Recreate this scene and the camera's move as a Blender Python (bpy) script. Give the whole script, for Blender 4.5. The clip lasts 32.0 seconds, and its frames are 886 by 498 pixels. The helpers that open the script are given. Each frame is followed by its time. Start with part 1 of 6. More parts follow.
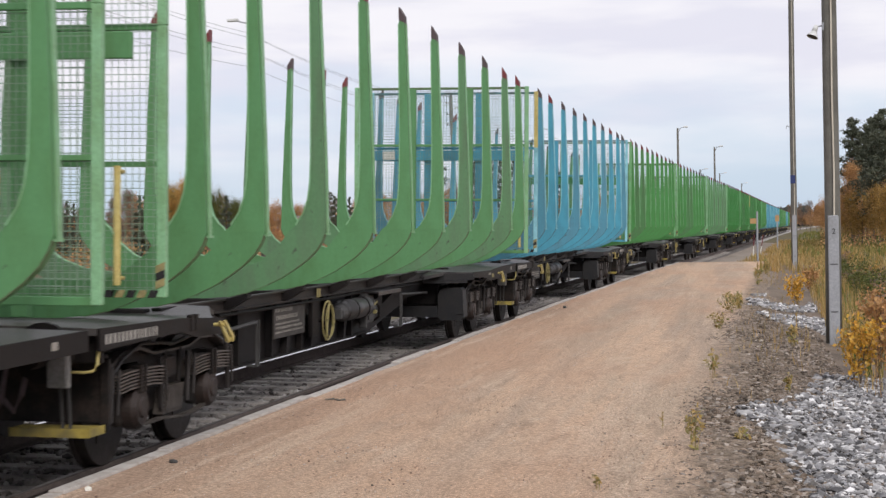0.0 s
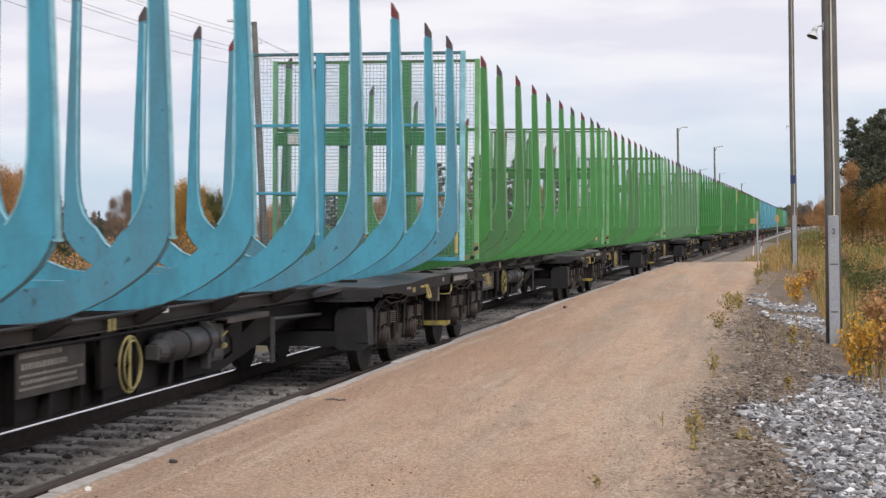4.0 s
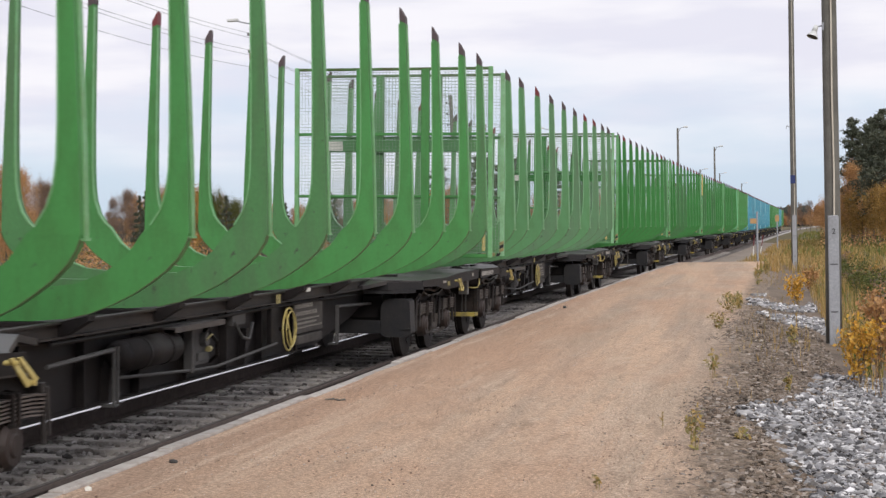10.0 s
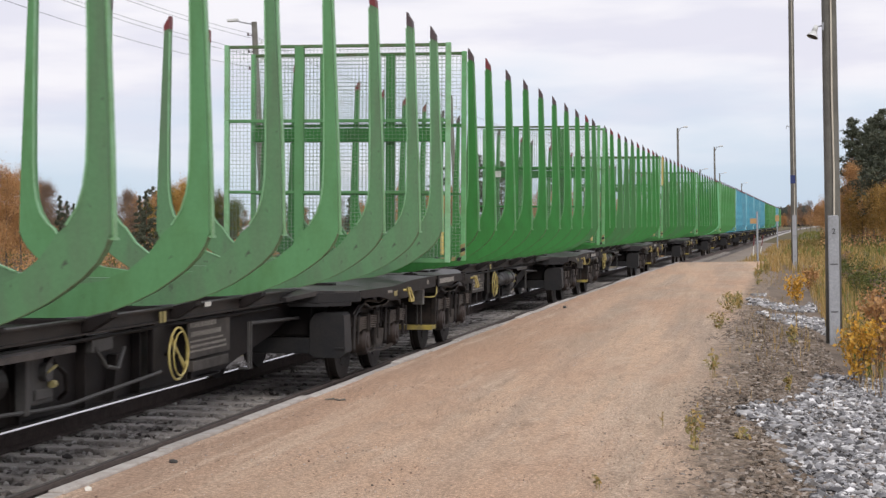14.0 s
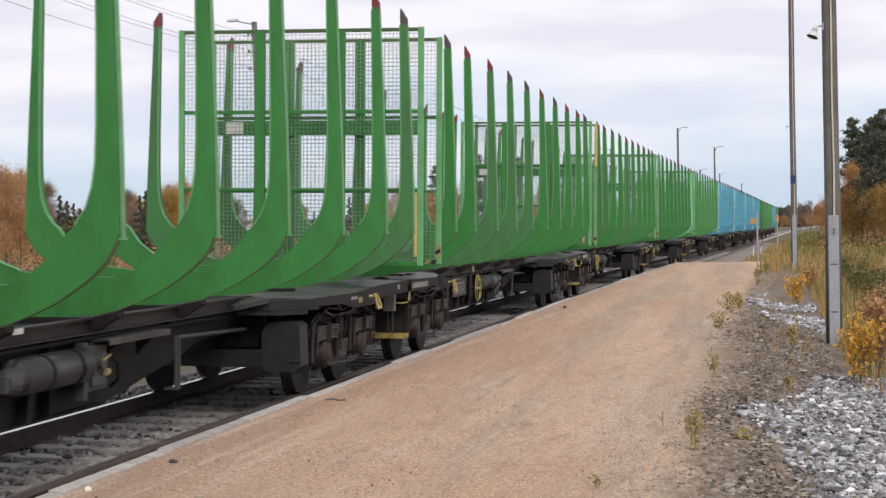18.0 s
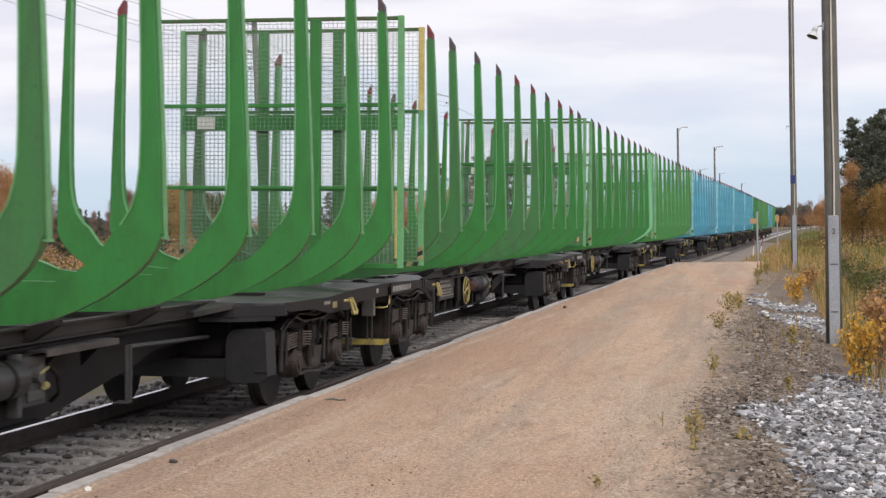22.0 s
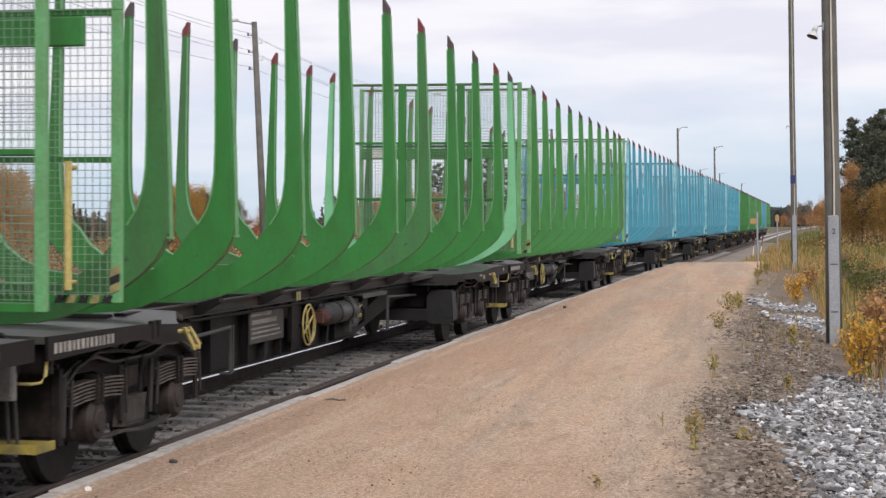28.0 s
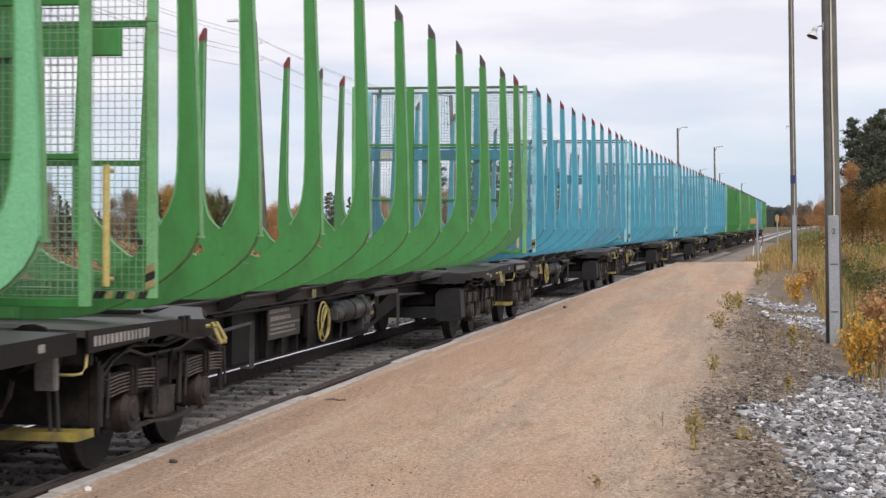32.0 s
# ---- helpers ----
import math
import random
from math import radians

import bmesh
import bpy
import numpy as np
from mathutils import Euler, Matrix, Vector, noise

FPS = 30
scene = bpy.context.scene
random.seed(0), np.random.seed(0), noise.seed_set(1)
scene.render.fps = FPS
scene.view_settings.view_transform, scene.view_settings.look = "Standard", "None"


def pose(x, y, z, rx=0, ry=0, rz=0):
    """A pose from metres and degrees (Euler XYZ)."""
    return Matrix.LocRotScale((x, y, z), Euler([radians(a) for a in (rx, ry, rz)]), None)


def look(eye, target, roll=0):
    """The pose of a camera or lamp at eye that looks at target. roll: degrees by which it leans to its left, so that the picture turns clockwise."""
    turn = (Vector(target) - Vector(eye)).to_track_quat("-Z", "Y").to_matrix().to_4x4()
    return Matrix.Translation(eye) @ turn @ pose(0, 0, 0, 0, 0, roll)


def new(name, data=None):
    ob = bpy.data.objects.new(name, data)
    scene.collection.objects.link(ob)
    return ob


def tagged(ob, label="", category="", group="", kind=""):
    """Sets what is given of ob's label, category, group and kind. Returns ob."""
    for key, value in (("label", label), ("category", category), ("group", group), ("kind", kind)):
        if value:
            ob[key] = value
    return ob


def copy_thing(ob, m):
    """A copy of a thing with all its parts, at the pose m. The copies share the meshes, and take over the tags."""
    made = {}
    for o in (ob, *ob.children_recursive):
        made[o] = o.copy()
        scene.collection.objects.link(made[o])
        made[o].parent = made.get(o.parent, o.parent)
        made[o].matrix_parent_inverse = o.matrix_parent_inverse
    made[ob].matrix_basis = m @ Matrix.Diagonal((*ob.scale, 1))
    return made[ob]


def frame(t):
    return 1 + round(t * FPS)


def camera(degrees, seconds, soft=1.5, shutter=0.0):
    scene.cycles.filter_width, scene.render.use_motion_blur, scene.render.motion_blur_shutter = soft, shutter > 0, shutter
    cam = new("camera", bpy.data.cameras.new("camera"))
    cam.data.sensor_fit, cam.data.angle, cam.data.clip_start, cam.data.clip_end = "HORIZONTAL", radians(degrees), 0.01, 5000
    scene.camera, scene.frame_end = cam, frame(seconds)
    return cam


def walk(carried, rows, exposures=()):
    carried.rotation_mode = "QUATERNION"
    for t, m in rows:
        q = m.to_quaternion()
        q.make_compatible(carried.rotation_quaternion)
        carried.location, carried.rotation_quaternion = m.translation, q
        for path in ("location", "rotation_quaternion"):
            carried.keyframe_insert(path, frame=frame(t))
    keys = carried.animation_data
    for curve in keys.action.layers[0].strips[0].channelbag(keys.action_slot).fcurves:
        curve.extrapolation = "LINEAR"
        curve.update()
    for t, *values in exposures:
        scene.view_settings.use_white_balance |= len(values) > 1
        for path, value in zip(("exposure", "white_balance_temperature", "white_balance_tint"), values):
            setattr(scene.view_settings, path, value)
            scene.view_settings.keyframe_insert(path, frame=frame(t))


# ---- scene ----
# ---- camera: it stands still on the platform's edge ----
EYE = Vector((5.921, 0.0, 1.785))
YAW, PITCH = radians(10.02), radians(-0.638)
AIM = EYE + Vector((-math.sin(YAW) * math.cos(PITCH), math.cos(YAW) * math.cos(PITCH), math.sin(PITCH)))
cam = camera(28.39, 32.0, soft=1.4, shutter=0.25)
POSE = look(EYE, AIM, -0.99)
walk(cam, [(0.0, POSE), (32.0, POSE)], exposures=[(0.0, 0.0), (6.5, -0.02), (9.0, 0.03), (13.0, 0.0), (19.0, 0.05), (24.0, 0.03), (32.0, 0.04)])

# ---- world: bright broken overcast over a low autumn sun ----
SUN_UP, SUN_AZ = radians(32), radians(150)      # azimuth from +y towards +x
world = bpy.data.worlds.new("sky")
scene.world = world
world.use_nodes = True
wt = world.node_tree
wt.nodes.clear()
w_out = wt.nodes.new("ShaderNodeOutputWorld")
w_bg = wt.nodes.new("ShaderNodeBackground")
w_sky = wt.nodes.new("ShaderNodeTexSky")
w_sky.sky_type = "NISHITA"
w_sky.sun_disc = False
w_sky.sun_elevation = SUN_UP
w_sky.sun_rotation = SUN_AZ
w_sky.dust_density = 1.0
w_co = wt.nodes.new("ShaderNodeTexCoord")
w_map = wt.nodes.new("ShaderNodeMapping")
w_map.inputs["Scale"].default_value = (1.6, 1.6, 7.0)
w_map.inputs["Location"].default_value = (0.3, 0.1, 0.35)
w_noise = wt.nodes.new("ShaderNodeTexNoise")
w_noise.inputs["Scale"].default_value = 2.2
w_noise.inputs["Detail"].default_value = 6.0
w_noise.inputs["Roughness"].default_value = 0.5
w_sep = wt.nodes.new("ShaderNodeSeparateXYZ")
w_rise = wt.nodes.new("ShaderNodeMapRange")
w_rise.inputs["From Min"].default_value = 0.0
w_rise.inputs["From Max"].default_value = 0.125
w_rise.inputs["To Min"].default_value = -0.22
w_rise.inputs["To Max"].default_value = 0.40
w_add = wt.nodes.new("ShaderNodeMath")
w_add.operation = "ADD"
w_ramp = wt.nodes.new("ShaderNodeMapRange")
w_ramp.interpolation_type = "SMOOTHSTEP"
w_ramp.inputs["From Min"].default_value = 0.38
w_ramp.inputs["From Max"].default_value = 0.78
w_mix = wt.nodes.new("ShaderNodeMix")
w_mix.data_type = "RGBA"
w_clear = wt.nodes.new("ShaderNodeMix")
w_clear.data_type = "RGBA"
w_clear.inputs["Factor"].default_value = 0.78
w_clear.inputs["B"].default_value = (6.2, 7.5, 9.4, 1)
wt.links.new(w_sky.outputs["Color"], w_clear.inputs["A"])
# cloud bodies: bright tops and lavender-grey undersides
w_map2 = wt.nodes.new("ShaderNodeMapping")
w_map2.inputs["Scale"].default_value = (2.4, 2.4, 13.0)
w_map2.inputs["Location"].default_value = (1.7, 0.4, 0.2)
w_noise2 = wt.nodes.new("ShaderNodeTexNoise")
w_noise2.inputs["Scale"].default_value = 2.6
w_noise2.inputs["Detail"].default_value = 5.0
w_noise2.inputs["Roughness"].default_value = 0.48
w_ramp2 = wt.nodes.new("ShaderNodeMapRange")
w_ramp2.interpolation_type = "SMOOTHSTEP"
w_ramp2.inputs["From Min"].default_value = 0.40
w_ramp2.inputs["From Max"].default_value = 0.60
w_body = wt.nodes.new("ShaderNodeMix")
w_body.data_type = "RGBA"
w_body.inputs["A"].default_value = (8.0, 7.95, 9.0, 1)
w_body.inputs["B"].default_value = (9.35, 9.2, 9.75, 1)
wt.links.new(w_co.outputs["Generated"], w_map2.inputs["Vector"])
wt.links.new(w_map2.outputs["Vector"], w_noise2.inputs["Vector"])
wt.links.new(w_noise2.outputs["Fac"], w_ramp2.inputs["Value"])
wt.links.new(w_ramp2.outputs["Result"], w_body.inputs["Factor"])
wt.links.new(w_body.outputs["Result"], w_mix.inputs["B"])
wt.links.new(w_co.outputs["Generated"], w_map.inputs["Vector"])
wt.links.new(w_map.outputs["Vector"], w_noise.inputs["Vector"])
wt.links.new(w_co.outputs["Generated"], w_sep.inputs["Vector"])
wt.links.new(w_sep.outputs["Z"], w_rise.inputs["Value"])
wt.links.new(w_noise.outputs["Fac"], w_add.inputs[0])
wt.links.new(w_rise.outputs["Result"], w_add.inputs[1])
wt.links.new(w_add.outputs["Value"], w_ramp.inputs["Value"])
wt.links.new(w_ramp.outputs["Result"], w_mix.inputs["Factor"])
wt.links.new(w_clear.outputs["Result"], w_mix.inputs["A"])
wt.links.new(w_mix.outputs["Result"], w_bg.inputs["Color"])
w_bg.inputs["Strength"].default_value = 0.1
wt.links.new(w_bg.outputs["Background"], w_out.inputs["Surface"])

sun = new("sun", bpy.data.lights.new("sun", "SUN"))
sun.data.energy = 2.1
sun.data.angle = radians(20)
sun.data.color = (1.0, 0.95, 0.90)
SUN_DIR = Vector((math.sin(SUN_AZ) * math.cos(SUN_UP), math.cos(SUN_AZ) * math.cos(SUN_UP), math.sin(SUN_UP)))
sun.matrix_world = look(SUN_DIR * 100, (0, 0, 0))

# ---- materials ----


def material(name, base, rough=0.6, metal=0.0, dark=None, grain=40.0, stain=3.0, amount=0.5, bump=0.15, per="", spread=0.12, spec=0.4, drip=0.0, chips=0.0, chip_at=0.655, fine=0.18):
    """Procedural surface: base colour broken up by large stains and fine grain, with relief. per: OBJECT or ISLAND for piece-to-piece change."""
    m = bpy.data.materials.new(name)
    m.use_nodes = True
    nt = m.node_tree
    b = nt.nodes["Principled BSDF"]
    b.inputs["Metallic"].default_value = metal
    b.inputs["Specular IOR Level"].default_value = spec
    co = nt.nodes.new("ShaderNodeTexCoord")
    if dark is None:
        dark = tuple(c * 0.6 for c in base)
    n1 = nt.nodes.new("ShaderNodeTexNoise")
    n1.inputs["Scale"].default_value = stain
    n1.inputs["Detail"].default_value = 6
    n1.inputs["Roughness"].default_value = 0.65
    n2 = nt.nodes.new("ShaderNodeTexNoise")
    n2.inputs["Scale"].default_value = grain
    n2.inputs["Detail"].default_value = 5
    n2.inputs["Roughness"].default_value = 0.7
    nt.links.new(co.outputs["Object"], n2.inputs["Vector"])
    mp = nt.nodes.new("ShaderNodeMapping")
    mp.inputs["Scale"].default_value = (1, 1, 1) if not drip else (drip, drip, 1)
    nt.links.new(co.outputs["Object"], mp.inputs["Vector"])
    nt.links.new(mp.outputs["Vector"], n1.inputs["Vector"])
    r1 = nt.nodes.new("ShaderNodeMapRange")
    r1.inputs["From Min"].default_value = 0.42
    r1.inputs["From Max"].default_value = 0.72
    r1.inputs["To Max"].default_value = amount
    nt.links.new(n1.outputs["Fac"], r1.inputs["Value"])
    mix = nt.nodes.new("ShaderNodeMix")
    mix.data_type = "RGBA"
    mix.inputs["A"].default_value = (*base, 1)
    mix.inputs["B"].default_value = (*dark, 1)
    nt.links.new(r1.outputs["Result"], mix.inputs["Factor"])
    if chips:
        # scuffs and chipped spots down to dark primer
        n3 = nt.nodes.new("ShaderNodeTexNoise")
        n3.inputs["Scale"].default_value = 6.0
        n3.inputs["Detail"].default_value = 8
        n3.inputs["Roughness"].default_value = 0.72
        mq = nt.nodes.new("ShaderNodeMapping")
        mq.inputs["Scale"].default_value = (1.6, 1.6, 1.0)
        nt.links.new(co.outputs["Object"], mq.inputs["Vector"])
        nt.links.new(mq.outputs["Vector"], n3.inputs["Vector"])
        r3 = nt.nodes.new("ShaderNodeMapRange")
        r3.inputs["From Min"].default_value = chip_at
        r3.inputs["From Max"].default_value = chip_at + 0.065
        r3.inputs["To Max"].default_value = chips
        nt.links.new(n3.outputs["Fac"], r3.inputs["Value"])
        mix0 = mix
        mix = nt.nodes.new("ShaderNodeMix")
        mix.data_type = "RGBA"
        nt.links.new(r3.outputs["Result"], mix.inputs["Factor"])
        nt.links.new(mix0.outputs["Result"], mix.inputs["A"])
        mix.inputs["B"].default_value = (0.05, 0.05, 0.04, 1)
    hsv = nt.nodes.new("ShaderNodeHueSaturation")
    nt.links.new(mix.outputs["Result"], hsv.inputs["Color"])
    v = nt.nodes.new("ShaderNodeMapRange")
    v.inputs["From Min"].default_value = 0.3
    v.inputs["From Max"].default_value = 0.7
    v.inputs["To Min"].default_value = 1 - fine
    v.inputs["To Max"].default_value = 1 + fine
    nt.links.new(n2.outputs["Fac"], v.inputs["Value"])
    last = v.outputs["Result"]
    if per:
        src = nt.nodes.new("ShaderNodeObjectInfo").outputs["Random"] if per == "OBJECT" else nt.nodes.new("ShaderNodeNewGeometry").outputs["Random Per Island"]
        pr = nt.nodes.new("ShaderNodeMapRange")
        pr.inputs["To Min"].default_value = 1 - spread
        pr.inputs["To Max"].default_value = 1 + spread
        nt.links.new(src, pr.inputs["Value"])
        mul = nt.nodes.new("ShaderNodeMath")
        mul.operation = "MULTIPLY"
        nt.links.new(last, mul.inputs[0])
        nt.links.new(pr.outputs["Result"], mul.inputs[1])
        last = mul.outputs["Value"]
    nt.links.new(last, hsv.inputs["Value"])
    nt.links.new(hsv.outputs["Color"], b.inputs["Base Color"])
    rr = nt.nodes.new("ShaderNodeMapRange")
    rr.inputs["To Min"].default_value = max(0.05, rough - 0.12)
    rr.inputs["To Max"].default_value = min(1.0, rough + 0.12)
    nt.links.new(n1.outputs["Fac"], rr.inputs["Value"])
    nt.links.new(rr.outputs["Result"], b.inputs["Roughness"])
    if bump:
        bp = nt.nodes.new("ShaderNodeBump")
        bp.inputs["Strength"].default_value = bump
        bp.inputs["Distance"].default_value = 0.02
        nt.links.new(n2.outputs["Fac"], bp.inputs["Height"])
        nt.links.new(bp.outputs["Normal"], b.inputs["Normal"])
    return m


def palette(name, colours, rough=0.7, per="ISLAND", translucent=0.0, spec=0.3):
    """Pieces that each take one of several colours."""
    m = bpy.data.materials.new(name)
    m.use_nodes = True
    nt = m.node_tree
    b = nt.nodes["Principled BSDF"]
    src = nt.nodes.new("ShaderNodeObjectInfo").outputs["Random"] if per == "OBJECT" else nt.nodes.new("ShaderNodeNewGeometry").outputs["Random Per Island"]
    ramp = nt.nodes.new("ShaderNodeValToRGB")
    cr = ramp.color_ramp
    while len(cr.elements) < len(colours):
        cr.elements.new(0.5)
    for i, c in enumerate(colours):
        cr.elements[i].position = i / max(1, len(colours) - 1)
        cr.elements[i].color = (*c, 1)
    nt.links.new(src, ramp.inputs["Fac"])
    co = nt.nodes.new("ShaderNodeTexCoord")
    n = nt.nodes.new("ShaderNodeTexNoise")
    n.inputs["Scale"].default_value = 30
    n.inputs["Detail"].default_value = 4
    nt.links.new(co.outputs["Object"], n.inputs["Vector"])
    hsv = nt.nodes.new("ShaderNodeHueSaturation")
    v = nt.nodes.new("ShaderNodeMapRange")
    v.inputs["From Min"].default_value = 0.3
    v.inputs["From Max"].default_value = 0.7
    v.inputs["To Min"].default_value = 0.75
    v.inputs["To Max"].default_value = 1.25
    nt.links.new(n.outputs["Fac"], v.inputs["Value"])
    nt.links.new(v.outputs["Result"], hsv.inputs["Value"])
    nt.links.new(ramp.outputs["Color"], hsv.inputs["Color"])
    nt.links.new(hsv.outputs["Color"], b.inputs["Base Color"])
    b.inputs["Roughness"].default_value = rough
    b.inputs["Specular IOR Level"].default_value = spec
    if translucent:
        tr = nt.nodes.new("ShaderNodeBsdfTranslucent")
        nt.links.new(hsv.outputs["Color"], tr.inputs["Color"])
        ms = nt.nodes.new("ShaderNodeMixShader")
        ms.inputs["Fac"].default_value = translucent
        nt.links.new(b.outputs["BSDF"], ms.inputs[1])
        nt.links.new(tr.outputs["BSDF"], ms.inputs[2])
        nt.links.new(ms.outputs["Shader"], nt.nodes["Material Output"].inputs["Surface"])
    return m


GREENS = {
    "green": material("green_paint", (0.034, 0.178, 0.038), 0.45, dark=(0.028, 0.115, 0.024), grain=25, stain=1.5, amount=0.9, drip=3.0, bump=0.05, per="OBJECT", spread=0.03, chips=0.7, chip_at=0.64, fine=0.06),
    "light": material("leaf_green_paint", (0.058, 0.225, 0.060), 0.5, dark=(0.05, 0.15, 0.04), grain=25, stain=1.5, amount=0.9, drip=3.0, bump=0.05, per="OBJECT", spread=0.03, chips=0.7, chip_at=0.64, fine=0.06),
    "pale": material("faded_green_paint", (0.091, 0.236, 0.098), 0.55, dark=(0.075, 0.18, 0.065), grain=25, stain=1.5, amount=0.9, drip=3.0, bump=0.05, per="OBJECT", spread=0.03, chips=0.7, chip_at=0.64, fine=0.06),
    "blue": material("blue_paint", (0.065, 0.29, 0.40), 0.5, dark=(0.055, 0.18, 0.24), grain=25, stain=1.5, amount=0.9, drip=3.0, bump=0.05, per="OBJECT", spread=0.03, chips=0.7, chip_at=0.64, fine=0.06),
}
# paler paint: worn posts, and stake edges with their light put in the colour
EDGES = {
    "green": material("lit_worn_green_edge", (0.125, 0.33, 0.14), 0.5, dark=(0.10, 0.22, 0.08), stain=4, amount=0.8),
    "light": material("lit_worn_leaf_green_edge", (0.16, 0.37, 0.17), 0.5, dark=(0.12, 0.24, 0.09), stain=4, amount=0.8),
    "pale": material("lit_worn_faded_green_edge", (0.21, 0.41, 0.23), 0.5, dark=(0.14, 0.26, 0.11), stain=4, amount=0.8),
    "blue": material("lit_worn_blue_edge", (0.25, 0.52, 0.60), 0.5, dark=(0.10, 0.24, 0.28), stain=4, amount=0.8),
}
GRIMES = {
    "green": material("grimy_green", (0.050, 0.115, 0.036), 0.8, dark=(0.075, 0.070, 0.036), stain=5, amount=1.0),
    "light": material("grimy_leaf_green", (0.065, 0.14, 0.045), 0.8, dark=(0.085, 0.08, 0.042), stain=5, amount=1.0),
    "pale": material("grimy_faded_green", (0.085, 0.16, 0.07), 0.8, dark=(0.095, 0.09, 0.055), stain=5, amount=1.0),
    "blue": material("grimy_blue", (0.07, 0.17, 0.2), 0.8, dark=(0.06, 0.055, 0.05), stain=5, amount=1.0),
}
WORN = {
    "green": material("scuffed_green_paint", (0.045, 0.165, 0.048), 0.55, dark=(0.055, 0.070, 0.045), grain=25, stain=1.2, amount=0.55, drip=4.0, bump=0.08, per="OBJECT", spread=0.03, chips=0.85, chip_at=0.605, fine=0.08),
    "light": material("scuffed_leaf_green_paint", (0.066, 0.190, 0.066), 0.55, dark=(0.070, 0.085, 0.055), grain=25, stain=1.2, amount=0.55, drip=4.0, bump=0.08, per="OBJECT", spread=0.03, chips=0.85, chip_at=0.605, fine=0.08),
    "pale": material("scuffed_faded_green_paint", (0.094, 0.205, 0.098), 0.6, dark=(0.095, 0.110, 0.080), grain=25, stain=1.2, amount=0.55, drip=4.0, bump=0.08, per="OBJECT", spread=0.03, chips=0.85, chip_at=0.605, fine=0.08),
    "blue": material("scuffed_blue_paint", (0.075, 0.25, 0.34), 0.55, dark=(0.085, 0.13, 0.15), grain=25, stain=1.2, amount=0.55, drip=4.0, bump=0.08, per="OBJECT", spread=0.03, chips=0.85, chip_at=0.605, fine=0.08),
}
WIRES = {
    "green": material("green_wire", (0.21, 0.29, 0.22), 0.5, dark=(0.08, 0.11, 0.07), stain=4, amount=0.7, bump=0),
    "light": material("leaf_green_wire", (0.20, 0.29, 0.21), 0.5, dark=(0.07, 0.10, 0.06), stain=4, amount=0.7, bump=0),
    "pale": material("faded_green_wire", (0.20, 0.29, 0.21), 0.5, dark=(0.07, 0.11, 0.07), stain=4, amount=0.7, bump=0),
    "blue": material("blue_wire", (0.16, 0.30, 0.36), 0.5, dark=(0.06, 0.12, 0.14), stain=4, amount=0.7, bump=0),
}
MINT = material("mint_paint", (0.18, 0.47, 0.25), 0.5, amount=0.4, bump=0.05)
BLACK = material("black_frame_paint", (0.0075, 0.006, 0.0062), 0.6, dark=(0.020, 0.0155, 0.014), stain=2.5, amount=0.9, bump=0.1, spec=0.2)
DECK = material("dusty_black_deck", (0.028, 0.026, 0.027), 0.42, dark=(0.14, 0.124, 0.114), stain=2.2, amount=0.75, bump=0.15, spec=0.3, chips=0.5)
GRIME = material("brake_dust_iron", (0.0085, 0.007, 0.0065), 0.7, dark=(0.040, 0.028, 0.023), stain=5, amount=0.9, bump=0.3, spec=0.25)
STEEL = material("wheel_steel", (0.036, 0.029, 0.027), 0.5, 0.3, dark=(0.03, 0.025, 0.02), stain=6, amount=0.9)
# near rail head: its darker tone holds the reflection of the wagons above
DARK_HEAD = material("rail_head_wagon_reflection", (0.16, 0.145, 0.135), 0.42, 0.5, dark=(0.09, 0.08, 0.075), amount=0.6, bump=0.0)
BRIGHT = material("polished_rail_head", (0.44, 0.43, 0.44), 0.2, 0.95, dark=(0.40, 0.38, 0.37), amount=0.4, bump=0.0)
SPRING = material("dusty_spring_steel", (0.115, 0.098, 0.088), 0.45, 0.2, dark=(0.035, 0.028, 0.025), stain=9, amount=0.9)
FRAME_EDGE = material("worn_frame_edge", (0.030, 0.026, 0.025), 0.5, dark=(0.012, 0.010, 0.010), stain=5, amount=0.9, bump=0.2, spec=0.35)
DUSTY_IRON = material("dusty_casting", (0.075, 0.064, 0.056), 0.75, dark=(0.030, 0.024, 0.021), stain=6, amount=0.9, bump=0.3, spec=0.2)
CAP = material("rusty_axle_cap", (0.034, 0.023, 0.019), 0.5, dark=(0.016, 0.012, 0.011), stain=6, amount=0.9, bump=0.25, spec=0.35)
SILL = material("dusty_sill_paint", (0.020, 0.0175, 0.017), 0.6, dark=(0.058, 0.046, 0.040), stain=2.2, amount=0.9, bump=0.12, spec=0.25)
TANK = material("grey_tank_paint", (0.042, 0.040, 0.040), 0.42, dark=(0.028, 0.025, 0.024), stain=4, amount=0.8, bump=0.05, spec=0.45)
TREAD_YELLOW = material("worn_tread_yellow", (0.34, 0.265, 0.06), 0.6, dark=(0.10, 0.085, 0.05), stain=5, amount=0.95)
RAILSIDE = material("rusty_rail", (0.105, 0.082, 0.074), 0.8, dark=(0.035, 0.03, 0.028), stain=8)
YELLOW = material("yellow_paint", (0.50, 0.42, 0.16), 0.5, dark=(0.30, 0.21, 0.04), stain=6, amount=0.8)
OLD_YELLOW = material("faded_yellow_paint", (0.36, 0.31, 0.13), 0.6, dark=(0.20, 0.16, 0.06), stain=8, amount=0.9)
DUSTY_YELLOW = material("dirty_yellow_paint", (0.30, 0.26, 0.115), 0.7, dark=(0.12, 0.10, 0.05), stain=7, amount=0.9)
RED = material("red_tip_paint", (0.17, 0.033, 0.038), 0.55, amount=0.5)
SOOT = material("dark_tip_paint", (0.085, 0.06, 0.065), 0.6, amount=0.5)
